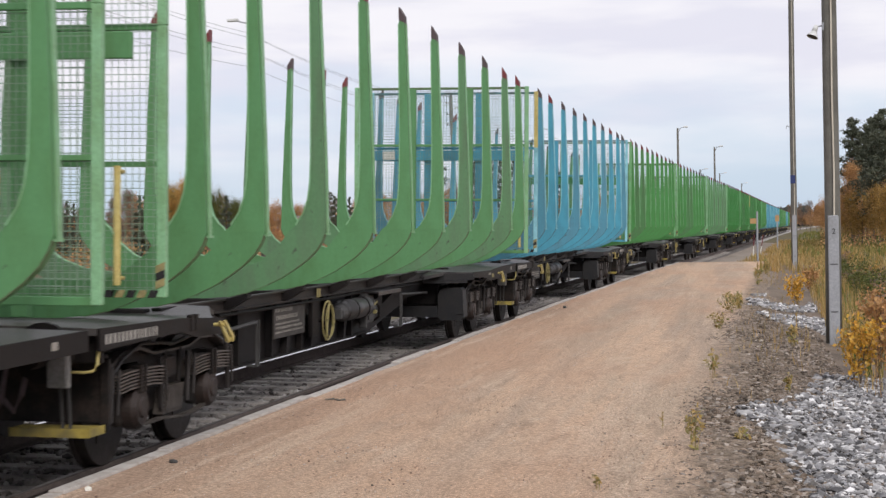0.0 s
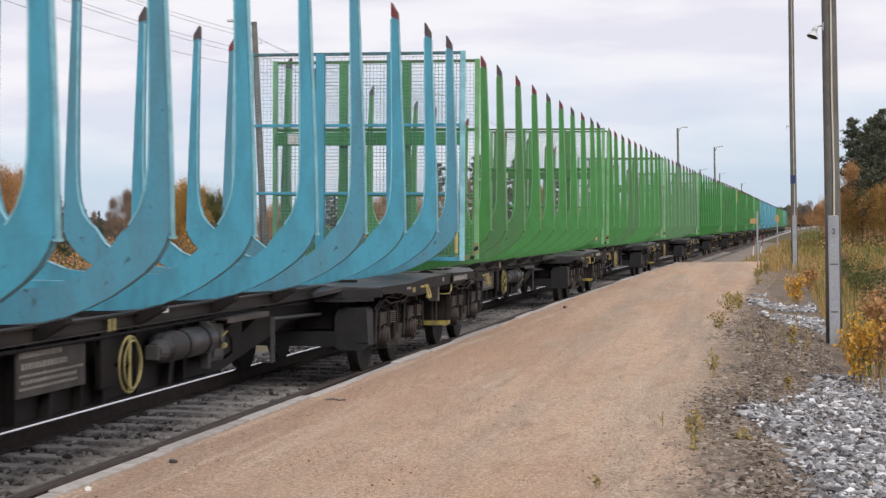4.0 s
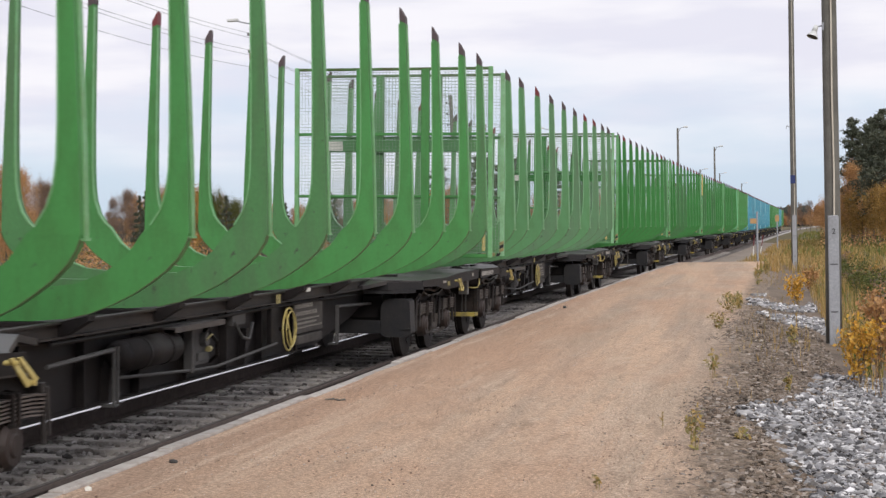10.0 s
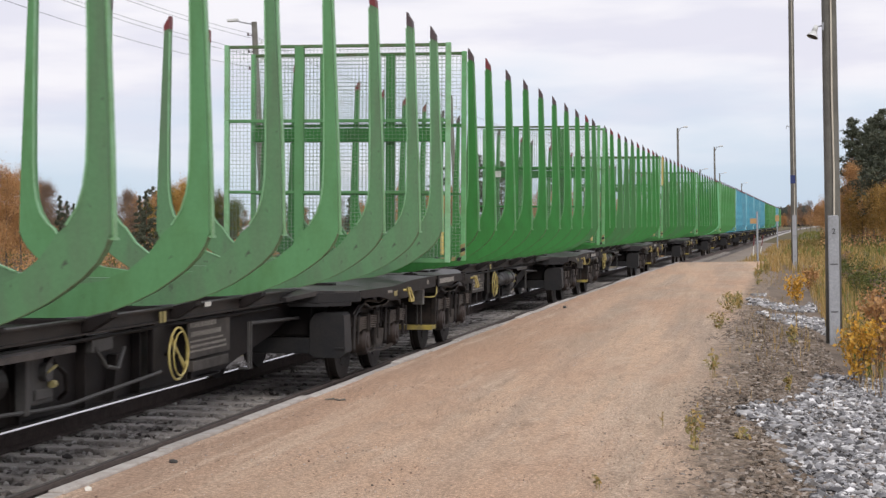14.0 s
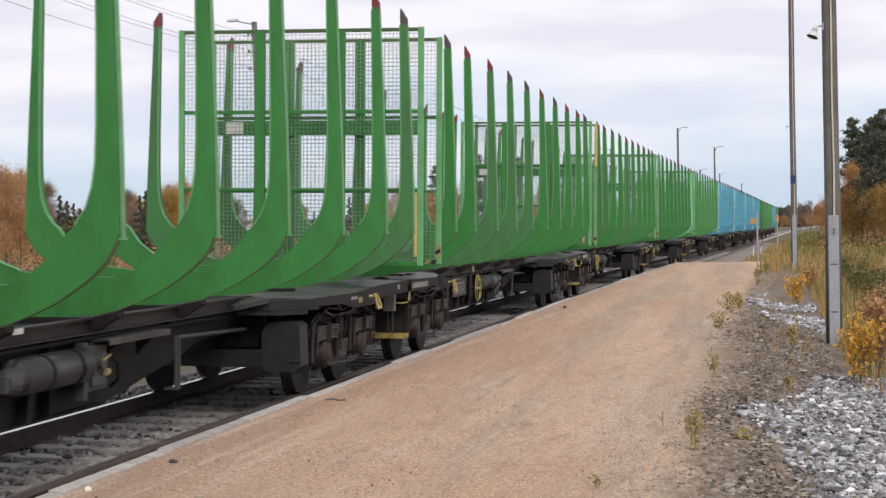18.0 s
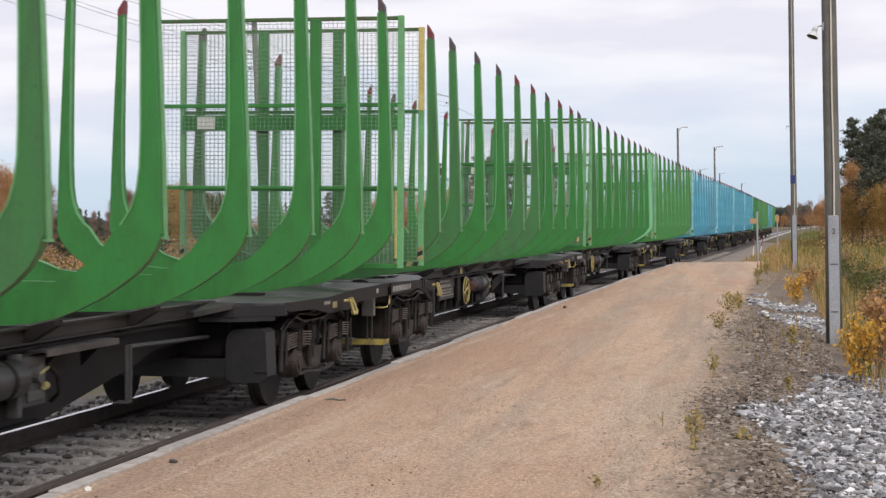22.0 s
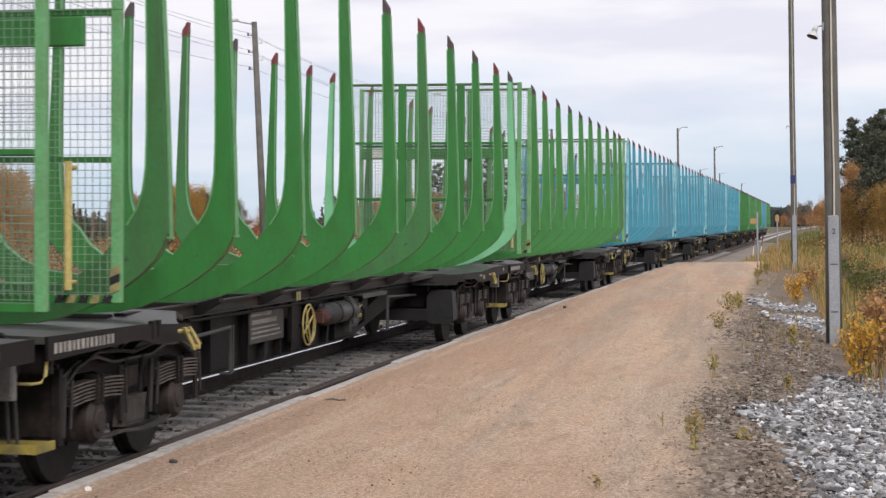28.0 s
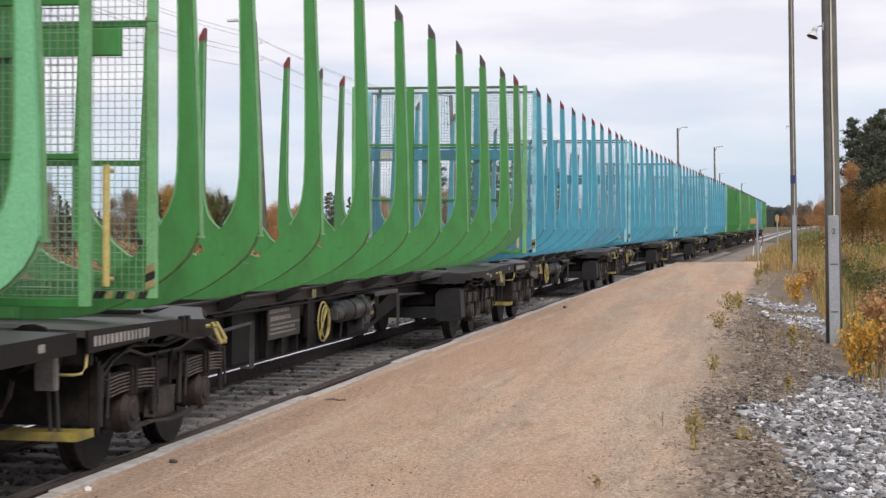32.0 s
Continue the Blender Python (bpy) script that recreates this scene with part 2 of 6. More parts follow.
RUSTY = material("red_brown_valve_paint", (0.075, 0.026, 0.020), 0.7, dark=(0.035, 0.022, 0.018), stain=4, amount=0.9)
LAMPBOX = material("light_grey_box_paint", (0.25, 0.245, 0.235), 0.6, dark=(0.10, 0.10, 0.095), amount=0.7)
GUARD = material("dark_guard_paint", (0.017, 0.017, 0.019), 0.55, dark=(0.030, 0.027, 0.025), stain=2.5, amount=0.8, bump=0.1, spec=0.25)
GREYBOX = material("grey_box_paint", (0.055, 0.053, 0.052), 0.6, amount=0.6)
BOARD = material("data_board_paint", (0.062, 0.054, 0.048), 0.7, dark=(0.03, 0.026, 0.023), stain=4, amount=0.9)
LETTER = material("white_lettering_paint", (0.34, 0.325, 0.30), 0.7, dark=(0.2, 0.19, 0.18), stain=9, amount=0.7)
MARK = material("faded_white_marks", (0.30, 0.28, 0.25), 0.7, amount=0.5)
WHITE = material("white_plate", (0.7, 0.69, 0.64), 0.6, amount=0.3)

# ---- the line of the track: gentle right-hand bend, then nearly straight ----
STEP_S = 1.0
_S = np.arange(-80, 1001, STEP_S)
_K = np.interp(_S, (-80, 30, 70, 120, 180, 250, 1000), (0.00039, 0.00039, 0.00048, -0.0002, 0.00004, 0.00003, 0.00003))
_TH = np.cumsum(_K) * STEP_S
_TH -= np.interp(0, _S, _TH)
_X = np.cumsum(np.sin(_TH)) * STEP_S
_X -= np.interp(0, _S, _X)
_Y = np.cumsum(np.cos(_TH)) * STEP_S
_Y -= np.interp(0, _S, _Y)
CANT = 1.294


def heading(s):
    return float(np.interp(s, _S, _TH))


def centre(s):
    return float(np.interp(s, _S, _X)), float(np.interp(s, _S, _Y))


def on_track(s):
    """Pose of the canted track frame at s metres along the line."""
    x, y = centre(s)
    return pose(x, y, 0, 0, CANT, -math.degrees(heading(s)))


def beside(s, off, z=0.0):
    """World place beside the line, level ground frame."""
    x, y = centre(s)
    h = heading(s)
    return Vector((x + off * math.cos(h), y - off * math.sin(h), z))


# ---- mesh helpers ----


def finish(bm, name, smooth=False):
    bmesh.ops.recalc_face_normals(bm, faces=bm.faces)
    me = bpy.data.meshes.new(name)
    bm.to_mesh(me)
    bm.free()
    if smooth:
        me.polygons.foreach_set("use_smooth", [True] * len(me.polygons))
    return me


def part(name, bm, mat, parent, label="", smooth=False):
    me = finish(bm, name, smooth)
    me.materials.append(mat)
    ob = new(name, me)
    ob.parent = parent
    if label:
        tagged(ob, label)
    return ob


def share(name, ob, parent, m):
    """Another part on the same mesh, at pose m in its parent's space."""
    o = new(name, ob.data)
    o.parent = parent
    o.matrix_basis = m
    if "label" in ob:
        o["label"] = ob["label"]
    return o


def thing(name, m, label, category, group="", kind=""):
    e = new(name)
    e.empty_display_size = 0.3
    e.matrix_basis = m
    return tagged(e, label, category, group, kind)


def bx(bm, x0, x1, y0, y1, z0, z1, bev=0.0):
    vs = [bm.verts.new(c) for c in ((x0, y0, z0), (x1, y0, z0), (x1, y1, z0), (x0, y1, z0), (x0, y0, z1), (x1, y0, z1), (x1, y1, z1), (x0, y1, z1))]
    fs = [bm.faces.new([vs[i] for i in f]) for f in ((3, 2, 1, 0), (4, 5, 6, 7), (0, 1, 5, 4), (1, 2, 6, 5), (2, 3, 7, 6), (3, 0, 4, 7))]
    if bev:
        es = {e for f in fs for e in f.edges}
        bmesh.ops.bevel(bm, geom=list(es), offset=bev, segments=2, affect="EDGES", profile=0.5)


def rod(bm, a, b, r0, r1=None, n=8, caps=True):
    a, b = Vector(a), Vector(b)
    r1 = r0 if r1 is None else r1
    d = (b - a).normalized()
    u = d.orthogonal().normalized()
    w = d.cross(u)
    ra, rb = [], []
    for i in range(n):
        t = 2 * math.pi * i / n
        o = u * math.cos(t) + w * math.sin(t)
        ra.append(bm.verts.new(a + o * r0))
        rb.append(bm.verts.new(b + o * r1))
    for i in range(n):
        j = (i + 1) % n
        bm.faces.new((ra[i], ra[j], rb[j], rb[i]))
    if caps:
        bm.faces.new(ra[::-1])
        bm.faces.new(rb)


def tube(bm, pts, r, n=6, closed=False):
    pts = [Vector(q) for q in pts]
    k = len(pts)
    rings = []
    for i, q in enumerate(pts):
        nx = pts[(i + 1) % k] if closed or i < k - 1 else pts[i]
        pv = pts[i - 1] if closed or i > 0 else pts[i]
        d = (nx - pv).normalized()
        ref = Vector((0, 0, 1)) if abs(d.z) < 0.9 else Vector((1, 0, 0))
        u = d.cross(ref).normalized()
        w = u.cross(d)
        rings.append([bm.verts.new(q + (u * math.cos(2 * math.pi * j / n) + w * math.sin(2 * math.pi * j / n)) * r) for j in range(n)])
    for i in range(k if closed else k - 1):
        a, b = rings[i], rings[(i + 1) % k]
        for j in range(n):
            bm.faces.new((a[j], a[(j + 1) % n], b[(j + 1) % n], b[j]))
    if not closed:
        bm.faces.new(rings[0][::-1])
        bm.faces.new(rings[-1])


def taper(bm, pts, radii, n=12):
    """One round post through several rings."""
    rings = []
    for q, r in zip(pts, radii):
        rings.append([bm.verts.new((q[0] + r * math.cos(2 * math.pi * i / n), q[1] + r * math.sin(2 * math.pi * i / n), q[2])) for i in range(n)])
    for a, b in zip(rings[:-1], rings[1:]):
        for i in range(n):
            j = (i + 1) % n
            bm.faces.new((a[i], a[j], b[j], b[i]))
    bm.faces.new(rings[0][::-1])
    bm.faces.new(rings[-1])


def prism(bm, outline, y0, y1, axis="y"):
    """Closed outline (pairs) pushed along an axis: y -> (x, z) pairs, x -> (y, z) pairs."""
    def at(q, t):
        return (q[0], t, q[1]) if axis == "y" else ((t, q[0], q[1]) if axis == "x" else (q[0], q[1], t))
    a = [bm.verts.new(at(q, y0)) for q in outline]
    b = [bm.verts.new(at(q, y1)) for q in outline]
    bm.faces.new(a)
    bm.faces.new(b[::-1])
    n = len(outline)
    for i in range(n):
        j = (i + 1) % n
        bm.faces.new((a[i], b[i], b[j], a[j]))


def strip(bm, pts, y0, y1, t, axis="y"):
    """A bent flat bar: a line of (x, z) pairs with thickness t, from y0 to y1."""
    pts = [Vector(q) for q in pts]
    n = len(pts)
    rows = []
    for i in range(n):
        d = (pts[min(i + 1, n - 1)] - pts[max(i - 1, 0)]).normalized()
        nn = Vector((-d.y, d.x)) * t
        a, b = pts[i], pts[i] + nn
        rows.append([bm.verts.new(c) for c in ((a.x, y0, a.y), (a.x, y1, a.y), (b.x, y1, b.y), (b.x, y0, b.y))])
    for i in range(n - 1):
        for j in range(4):
            k = (j + 1) % 4
            bm.faces.new((rows[i][j], rows[i][k], rows[i + 1][k], rows[i + 1][j]))
    bm.faces.new(rows[0][::-1])
    bm.faces.new(rows[-1])


def B():
    return bmesh.new()


# rock-like lumps, many in one mesh
ICO = bmesh.new()
bmesh.ops.create_icosphere(ICO, subdivisions=1, radius=1.0)
ICO.verts.ensure_lookup_table()
ICO_V = np.array([v.co[:] for v in ICO.verts])
ICO_F = np.array([[v.index for v in f.verts] for f in ICO.faces])
ICO.free()


def lumps(name, places, sizes, seed, flat=0.65, mat=None, jag=(0.72, 1.25), longest=1.3):
    """places: (n, 3) array; sizes: (n,) radii. One mesh of uneven stones."""
    rng = np.random.default_rng(seed)
    n = len(places)
    k = len(ICO_V)
    v = ICO_V[None] * rng.uniform(*jag, (n, k, 1))
    v = v * rng.uniform((0.7, 0.7, flat * 0.7), (longest, 1.1, flat * 1.2), (n, 3))[:, None, :]
    a = rng.uniform(0, 6.283, n)
    t = rng.normal(0, 0.35, n)
    ca, sa, ct, st = np.cos(a), np.sin(a), np.cos(t), np.sin(t)
    y, z = v[..., 1] * ct[:, None] - v[..., 2] * st[:, None], v[..., 1] * st[:, None] + v[..., 2] * ct[:, None]
    x = v[..., 0]
    v = np.stack([x * ca[:, None] - y * sa[:, None], x * sa[:, None] + y * ca[:, None], z], -1)
    v = v * sizes[:, None, None] + places[:, None, :]
    f = (ICO_F[None] + (np.arange(n) * k)[:, None, None]).reshape(-1, 3)
    me = bpy.data.meshes.new(name)
    me.from_pydata(v.reshape(-1, 3).tolist(), [], f.tolist())
    if mat:
        me.materials.append(mat)
    return new(name, me)

# ---- ground, track bed, platform ----
def sand_material():
    """Packed sand: along-track wheel streaks, damp grey patches, coarse grit."""
    m = bpy.data.materials.new("packed_platform_sand")
    m.use_nodes = True
    nt = m.node_tree
    b = nt.nodes["Principled BSDF"]
    b.inputs["Roughness"].default_value = 0.95
    b.inputs["Specular IOR Level"].default_value = 0.2
    co = nt.nodes.new("ShaderNodeTexCoord")

    def tex(scale, stretch, detail=6, rough=0.65):
        mp = nt.nodes.new("ShaderNodeMapping")
        mp.inputs["Scale"].default_value = stretch
        n = nt.nodes.new("ShaderNodeTexNoise")
        n.inputs["Scale"].default_value = scale
        n.inputs["Detail"].default_value = detail
        n.inputs["Roughness"].default_value = rough
        nt.links.new(co.outputs["Object"], mp.inputs["Vector"])
        nt.links.new(mp.outputs["Vector"], n.inputs["Vector"])
        return n.outputs["Fac"]

    def ramp(src, lo, hi, a, z):
        r = nt.nodes.new("ShaderNodeMapRange")
        for k, v in (("From Min", lo), ("From Max", hi), ("To Min", a), ("To Max", z)):
            r.inputs[k].default_value = v
        nt.links.new(src, r.inputs["Value"])
        return r.outputs["Result"]

    def mix(f, a, c):
        x = nt.nodes.new("ShaderNodeMix")
        x.data_type = "RGBA"
        nt.links.new(f, x.inputs["Factor"])
        for key, v in (("A", a), ("B", c)):
            if isinstance(v, tuple):
                x.inputs[key].default_value = (*v, 1)
            else:
                nt.links.new(v, x.inputs[key])
        return x.outputs["Result"]

    streak = ramp(tex(1.7, (1.0, 0.035, 1.0)), 0.42, 0.60, 0.0, 1.0)
    c1 = mix(streak, (0.565, 0.40, 0.278), (0.405, 0.312, 0.235))
    patch = ramp(tex(1.5, (1.2, 0.065, 1.0)), 0.50, 0.63, 0.0, 0.65)
    c2 = mix(patch, c1, (0.415, 0.330, 0.245))
    c2 = mix(ramp(tex(4.5, (1.0, 0.22, 1.0), 7, 0.75), 0.52, 0.66, 0.0, 0.7), c2, (0.335, 0.25, 0.18))
    c2 = mix(ramp(tex(7.5, (1.0, 0.28, 1.0), 6, 0.7), 0.56, 0.66, 0.0, 0.6), c2, (0.60, 0.47, 0.355))
    # redder and darker grit near the kerb, paler and yellower along the walkers' line
    sx = nt.nodes.new("ShaderNodeSeparateXYZ")
    nt.links.new(co.outputs["Object"], sx.inputs["Vector"])
    lane = nt.nodes.new("ShaderNodeMath")
    lane.operation = "ADD"
    nt.links.new(sx.outputs["X"], lane.inputs[0])
    nt.links.new(tex(0.9, (1.0, 0.12, 1.0), 5), lane.inputs[1])
    c2 = mix(ramp(lane.outputs["Value"], 2.4, 4.0, 0.8, 0.0), c2, (0.375, 0.247, 0.172))
    c2 = mix(ramp(tex(3.4, (1.0, 0.035, 1.0), 4), 0.54, 0.66, 0.0, 0.7), c2, (0.60, 0.455, 0.335))
    red = ramp(tex(0.5, (1.0, 0.3, 1.0), 3), 0.45, 0.65, 0.0, 0.6)
    c3 = mix(red, c2, (0.46, 0.29, 0.19))
    # bare earth takes over towards the verge
    sep = nt.nodes.new("ShaderNodeSeparateXYZ")
    nt.links.new(co.outputs["Object"], sep.inputs["Vector"])

    def calc(op, a, c):
        x = nt.nodes.new("ShaderNodeMath")
        x.operation = op
        for k, v in enumerate((a, c)):
            if isinstance(v, float):
                x.inputs[k].default_value = v
            else:
                nt.links.new(v, x.inputs[k])
        return x.outputs["Value"]

    bend = calc("MULTIPLY", calc("MULTIPLY", sep.outputs["Y"], sep.outputs["Y"]), 0.000215)
    off = calc("SUBTRACT", sep.outputs["X"], bend)
    off = calc("ADD", off, calc("MULTIPLY", tex(2.2, (1.0, 0.5, 1.0), 8, 0.75), 1.1))
    earth = ramp(off, 5.80, 6.15, 0.0, 1.0)
    c3 = mix(earth, c3, mix(ramp(tex(9, (1.0, 0.6, 1.0)), 0.4, 0.62, 0.0, 1.0), (0.31, 0.245, 0.185), (0.14, 0.108, 0.08)))
    grit = ramp(tex(42, (1.0, 1.2, 1.0), 4, 0.8), 0.36, 0.64, 0.56, 1.44)
    fine = ramp(tex(170, (1.0, 0.8, 1.0), 2, 0.7), 0.35, 0.65, 0.72, 1.28)
    # short dark dashes: crumbs, plus the shadows of small ruts painted in
    dots = ramp(tex(13, (0.8, 1.5, 1.0), 6, 0.8), 0.58, 0.70, 1.0, 0.62)
    mul = nt.nodes.new("ShaderNodeMath")
    mul.operation = "MULTIPLY"
    nt.links.new(grit, mul.inputs[0])
    nt.links.new(fine, mul.inputs[1])
    mul2 = nt.nodes.new("ShaderNodeMath")
    mul2.operation = "MULTIPLY"
    nt.links.new(mul.outputs["Value"], mul2.inputs[0])
    nt.links.new(dots, mul2.inputs[1])
    hsv = nt.nodes.new("ShaderNodeHueSaturation")
    nt.links.new(c3, hsv.inputs["Color"])
    nt.links.new(mul2.outputs["Value"], hsv.inputs["Value"])
    nt.links.new(hsv.outputs["Color"], b.inputs["Base Color"])
    bp = nt.nodes.new("ShaderNodeBump")
    bp.inputs["Strength"].default_value = 0.5
    bp.inputs["Distance"].default_value = 0.02
    nt.links.new(mul.outputs["Value"], bp.inputs["Height"])
    nt.links.new(bp.outputs["Normal"], b.inputs["Normal"])
    return m


SAND = sand_material()
DIRT = material("gravelly_earth", (0.17, 0.128, 0.092), 0.95, dark=(0.075, 0.056, 0.042), grain=30, stain=0.8, amount=0.9, bump=0.6)
MEADOW = material("autumn_meadow_soil", (0.115, 0.088, 0.036), 0.95, dark=(0.055, 0.06, 0.024), grain=6, stain=0.15, amount=0.9, bump=0.5)
BALLAST = material("ballast_bed", (0.15, 0.132, 0.118), 0.95, dark=(0.075, 0.066, 0.06), grain=35, stain=2, amount=0.9, bump=0.8)
SHOULDER = material("brown_gravel_shoulder", (0.27, 0.225, 0.185), 0.95, dark=(0.14, 0.115, 0.085), grain=12, stain=0.9, amount=0.9, bump=0.6)
# paler ballast bed, used from 200 m along the line
PALE_BED = material("pale_far_ballast", (0.46, 0.44, 0.42), 0.95, dark=(0.28, 0.26, 0.245), grain=20, stain=0.5, amount=0.8, bump=0.5)
SLEEPER = material("grey_sleeper_wood", (0.35, 0.325, 0.30), 0.9, dark=(0.15, 0.13, 0.12), grain=50, stain=5, amount=0.8, bump=0.4, per="OBJECT", spread=0.2)
CONCRETE = material("kerb_concrete", (0.41, 0.38, 0.35), 0.85, dark=(0.24, 0.20, 0.165), grain=60, stain=5, amount=0.9, bump=0.25, per="OBJECT", spread=0.12)
STONES = palette("ballast_stone", [(0.06, 0.053, 0.05), (0.195, 0.18, 0.17), (0.28, 0.262, 0.25), (0.12, 0.102, 0.09), (0.42, 0.40, 0.385), (0.09, 0.08, 0.072)], 0.85)
PALE_STONES = palette("crushed_pale_stone", [(0.050, 0.048, 0.050), (0.29, 0.29, 0.30), (0.10, 0.097, 0.10), (0.46, 0.455, 0.46), (0.15, 0.146, 0.145), (0.74, 0.73, 0.73), (0.07, 0.067, 0.067), (0.30, 0.28, 0.265)], 0.8)
EARTH_STONES = palette("earthy_pebble", [(0.06, 0.044, 0.034), (0.25, 0.195, 0.15), (0.125, 0.095, 0.072), (0.38, 0.33, 0.285), (0.05, 0.04, 0.032), (0.20, 0.16, 0.122), (0.10, 0.079, 0.061)], 0.9)
SAND_STONES = palette("sand_pebble", [(0.14, 0.09, 0.065), (0.42, 0.30, 0.22), (0.22, 0.15, 0.11), (0.62, 0.55, 0.48), (0.09, 0.065, 0.052), (0.30, 0.19, 0.135), (0.12, 0.082, 0.062)], 0.9)

PLAT_Z = 0.228
KERB_OFF = 1.735
PLAT_END = 74.5


def land_z(off, s):
    """Height of the land at an offset from the line."""
    n = noise.noise(Vector((off * 0.35, s * 0.12, 0.0))) * 0.06 + noise.noise(Vector((off * 0.05, s * 0.03, 5.0))) * 0.25 * min(1, abs(off) / 30)
    if off < -2.6:
        base = -0.33 - min(0.5, (-2.6 - off) * 0.2)
    elif off < 1.5:
        base = -0.27
    elif s > PLAT_END + 1:
        base = -0.27 - min(0.15, (off - 1.5) * 0.08) if off < 9 else -0.35
    elif off < 5.3:
        base = -0.27
    else:
        base = 0.15 - min(0.45, max(0, off - 5.9) * 0.10)
    return base + n * (0.3 if -2.6 < off < 5.4 else 1.0)


def ground_sheet():
    offs = [-4000, -1500, -600, -250, -120, -70, -45, -30, -20, -14, -10, -7, -5, -4, -3.3, -2.6, -2, -1.3, -0.6, 0, 0.6, 1.3, 1.6, 2.2, 3, 4, 4.9, 5.28, 5.42, 5.7, 6, 6.3, 6.6, 7, 7.4, 7.9, 8.5, 9.2, 10, 12, 15, 20, 30, 45, 70, 120, 250, 600, 1500, 4000]
    ss = [-400, -150, -60, -30, -15, -5] + [0.5 * i for i in range(0, 70)] + [35 + 1.5 * i for i in range(0, 27)] + [76, 78, 81, 85, 90, 100, 115, 135, 160, 200, 260, 340, 450, 600, 800, 995, 1500, 2500, 4600]
    verts, faces = [], []
    for s in ss:
        for o in offs:
            k = min(s, 990)
            x, y = centre(k)
            h = heading(k) if abs(o) < 60 else 0.0
            extra = s - k
            verts.append((x + o * math.cos(h) + extra * 0.045, y - o * math.sin(h) + extra, land_z(o, s) if abs(o) < 300 else -0.6))
    w = len(offs)
    mats = []
    for i in range(len(ss) - 1):
        for j in range(w - 1):
            a = i * w + j
            faces.append((a, a + 1, a + w + 1, a + w))
            mid = (offs[j] + offs[j + 1]) / 2
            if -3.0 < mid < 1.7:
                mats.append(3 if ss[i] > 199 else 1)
            elif 1.7 < mid < 4.5 and 77 < ss[i] < 190:
                mats.append(4)
            elif 1.7 < mid < 7.4 and ss[i] < 77:
                mats.append(2)
            else:
                mats.append(0)
    me = bpy.data.meshes.new("ground")
    me.from_pydata(verts, [], faces)
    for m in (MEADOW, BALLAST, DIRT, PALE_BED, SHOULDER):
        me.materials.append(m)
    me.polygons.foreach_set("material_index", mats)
    me.polygons.foreach_set("use_smooth", [True] * len(faces))
    return tagged(new("ground", me), "autumn meadow, bare gravelly earth and dark ballast bed", "ground", kind="structure")


ground = ground_sheet()


def sweep_line(name, outline, s0, s1, step, mat, parent=None, smooth=False, canted=True):
    """An outline of (x, z) pairs carried along the line."""
    bm = B()
    rows = []
    n = int((s1 - s0) / step)
    for i in range(n + 1):
        m = on_track(s0 + (s1 - s0) * i / n)
        rows.append([bm.verts.new(m @ Vector((x, 0, z))) for x, z in outline])
    k = len(outline)
    for i in range(n):
        for j in range(k):
            bm.faces.new((rows[i][j], rows[i][(j + 1) % k], rows[i + 1][(j + 1) % k], rows[i + 1][j]))
    bm.faces.new(rows[0])
    bm.faces.new(rows[-1][::-1])
    me = finish(bm, name, smooth)
    me.materials.append(mat)
    ob = new(name, me)
    ob.parent = parent
    return ob


railway = thing("railway_track", pose(0, 0, 0), "single railway track with polished steel rails on grey sleepers", "railway track", kind="structure")
for side in (1, -1):
    c = side * 0.797
    rail = sweep_line("rail", [(c - 0.07, -0.17), (c + 0.07, -0.17), (c + 0.07, -0.155), (c + 0.012, -0.135), (c + 0.012, -0.045), (c + 0.036, -0.035), (c + 0.036, -0.004), (c - 0.036, -0.004), (c - 0.036, -0.035), (c - 0.012, -0.045), (c - 0.012, -0.135), (c - 0.07, -0.155)], -20, 900, 3.0, RAILSIDE, railway)
    head = sweep_line("rail_head", [(c - 0.030, -0.002), (c + (0.006 if side > 0 else 0.030), -0.002), (c + (0.006 if side > 0 else 0.030), 0.0), (c - 0.030, 0.0)], -20, 900, 3.0, DARK_HEAD if side > 0 else BRIGHT, rail)
    tagged(head, "polished running surface of the rail")

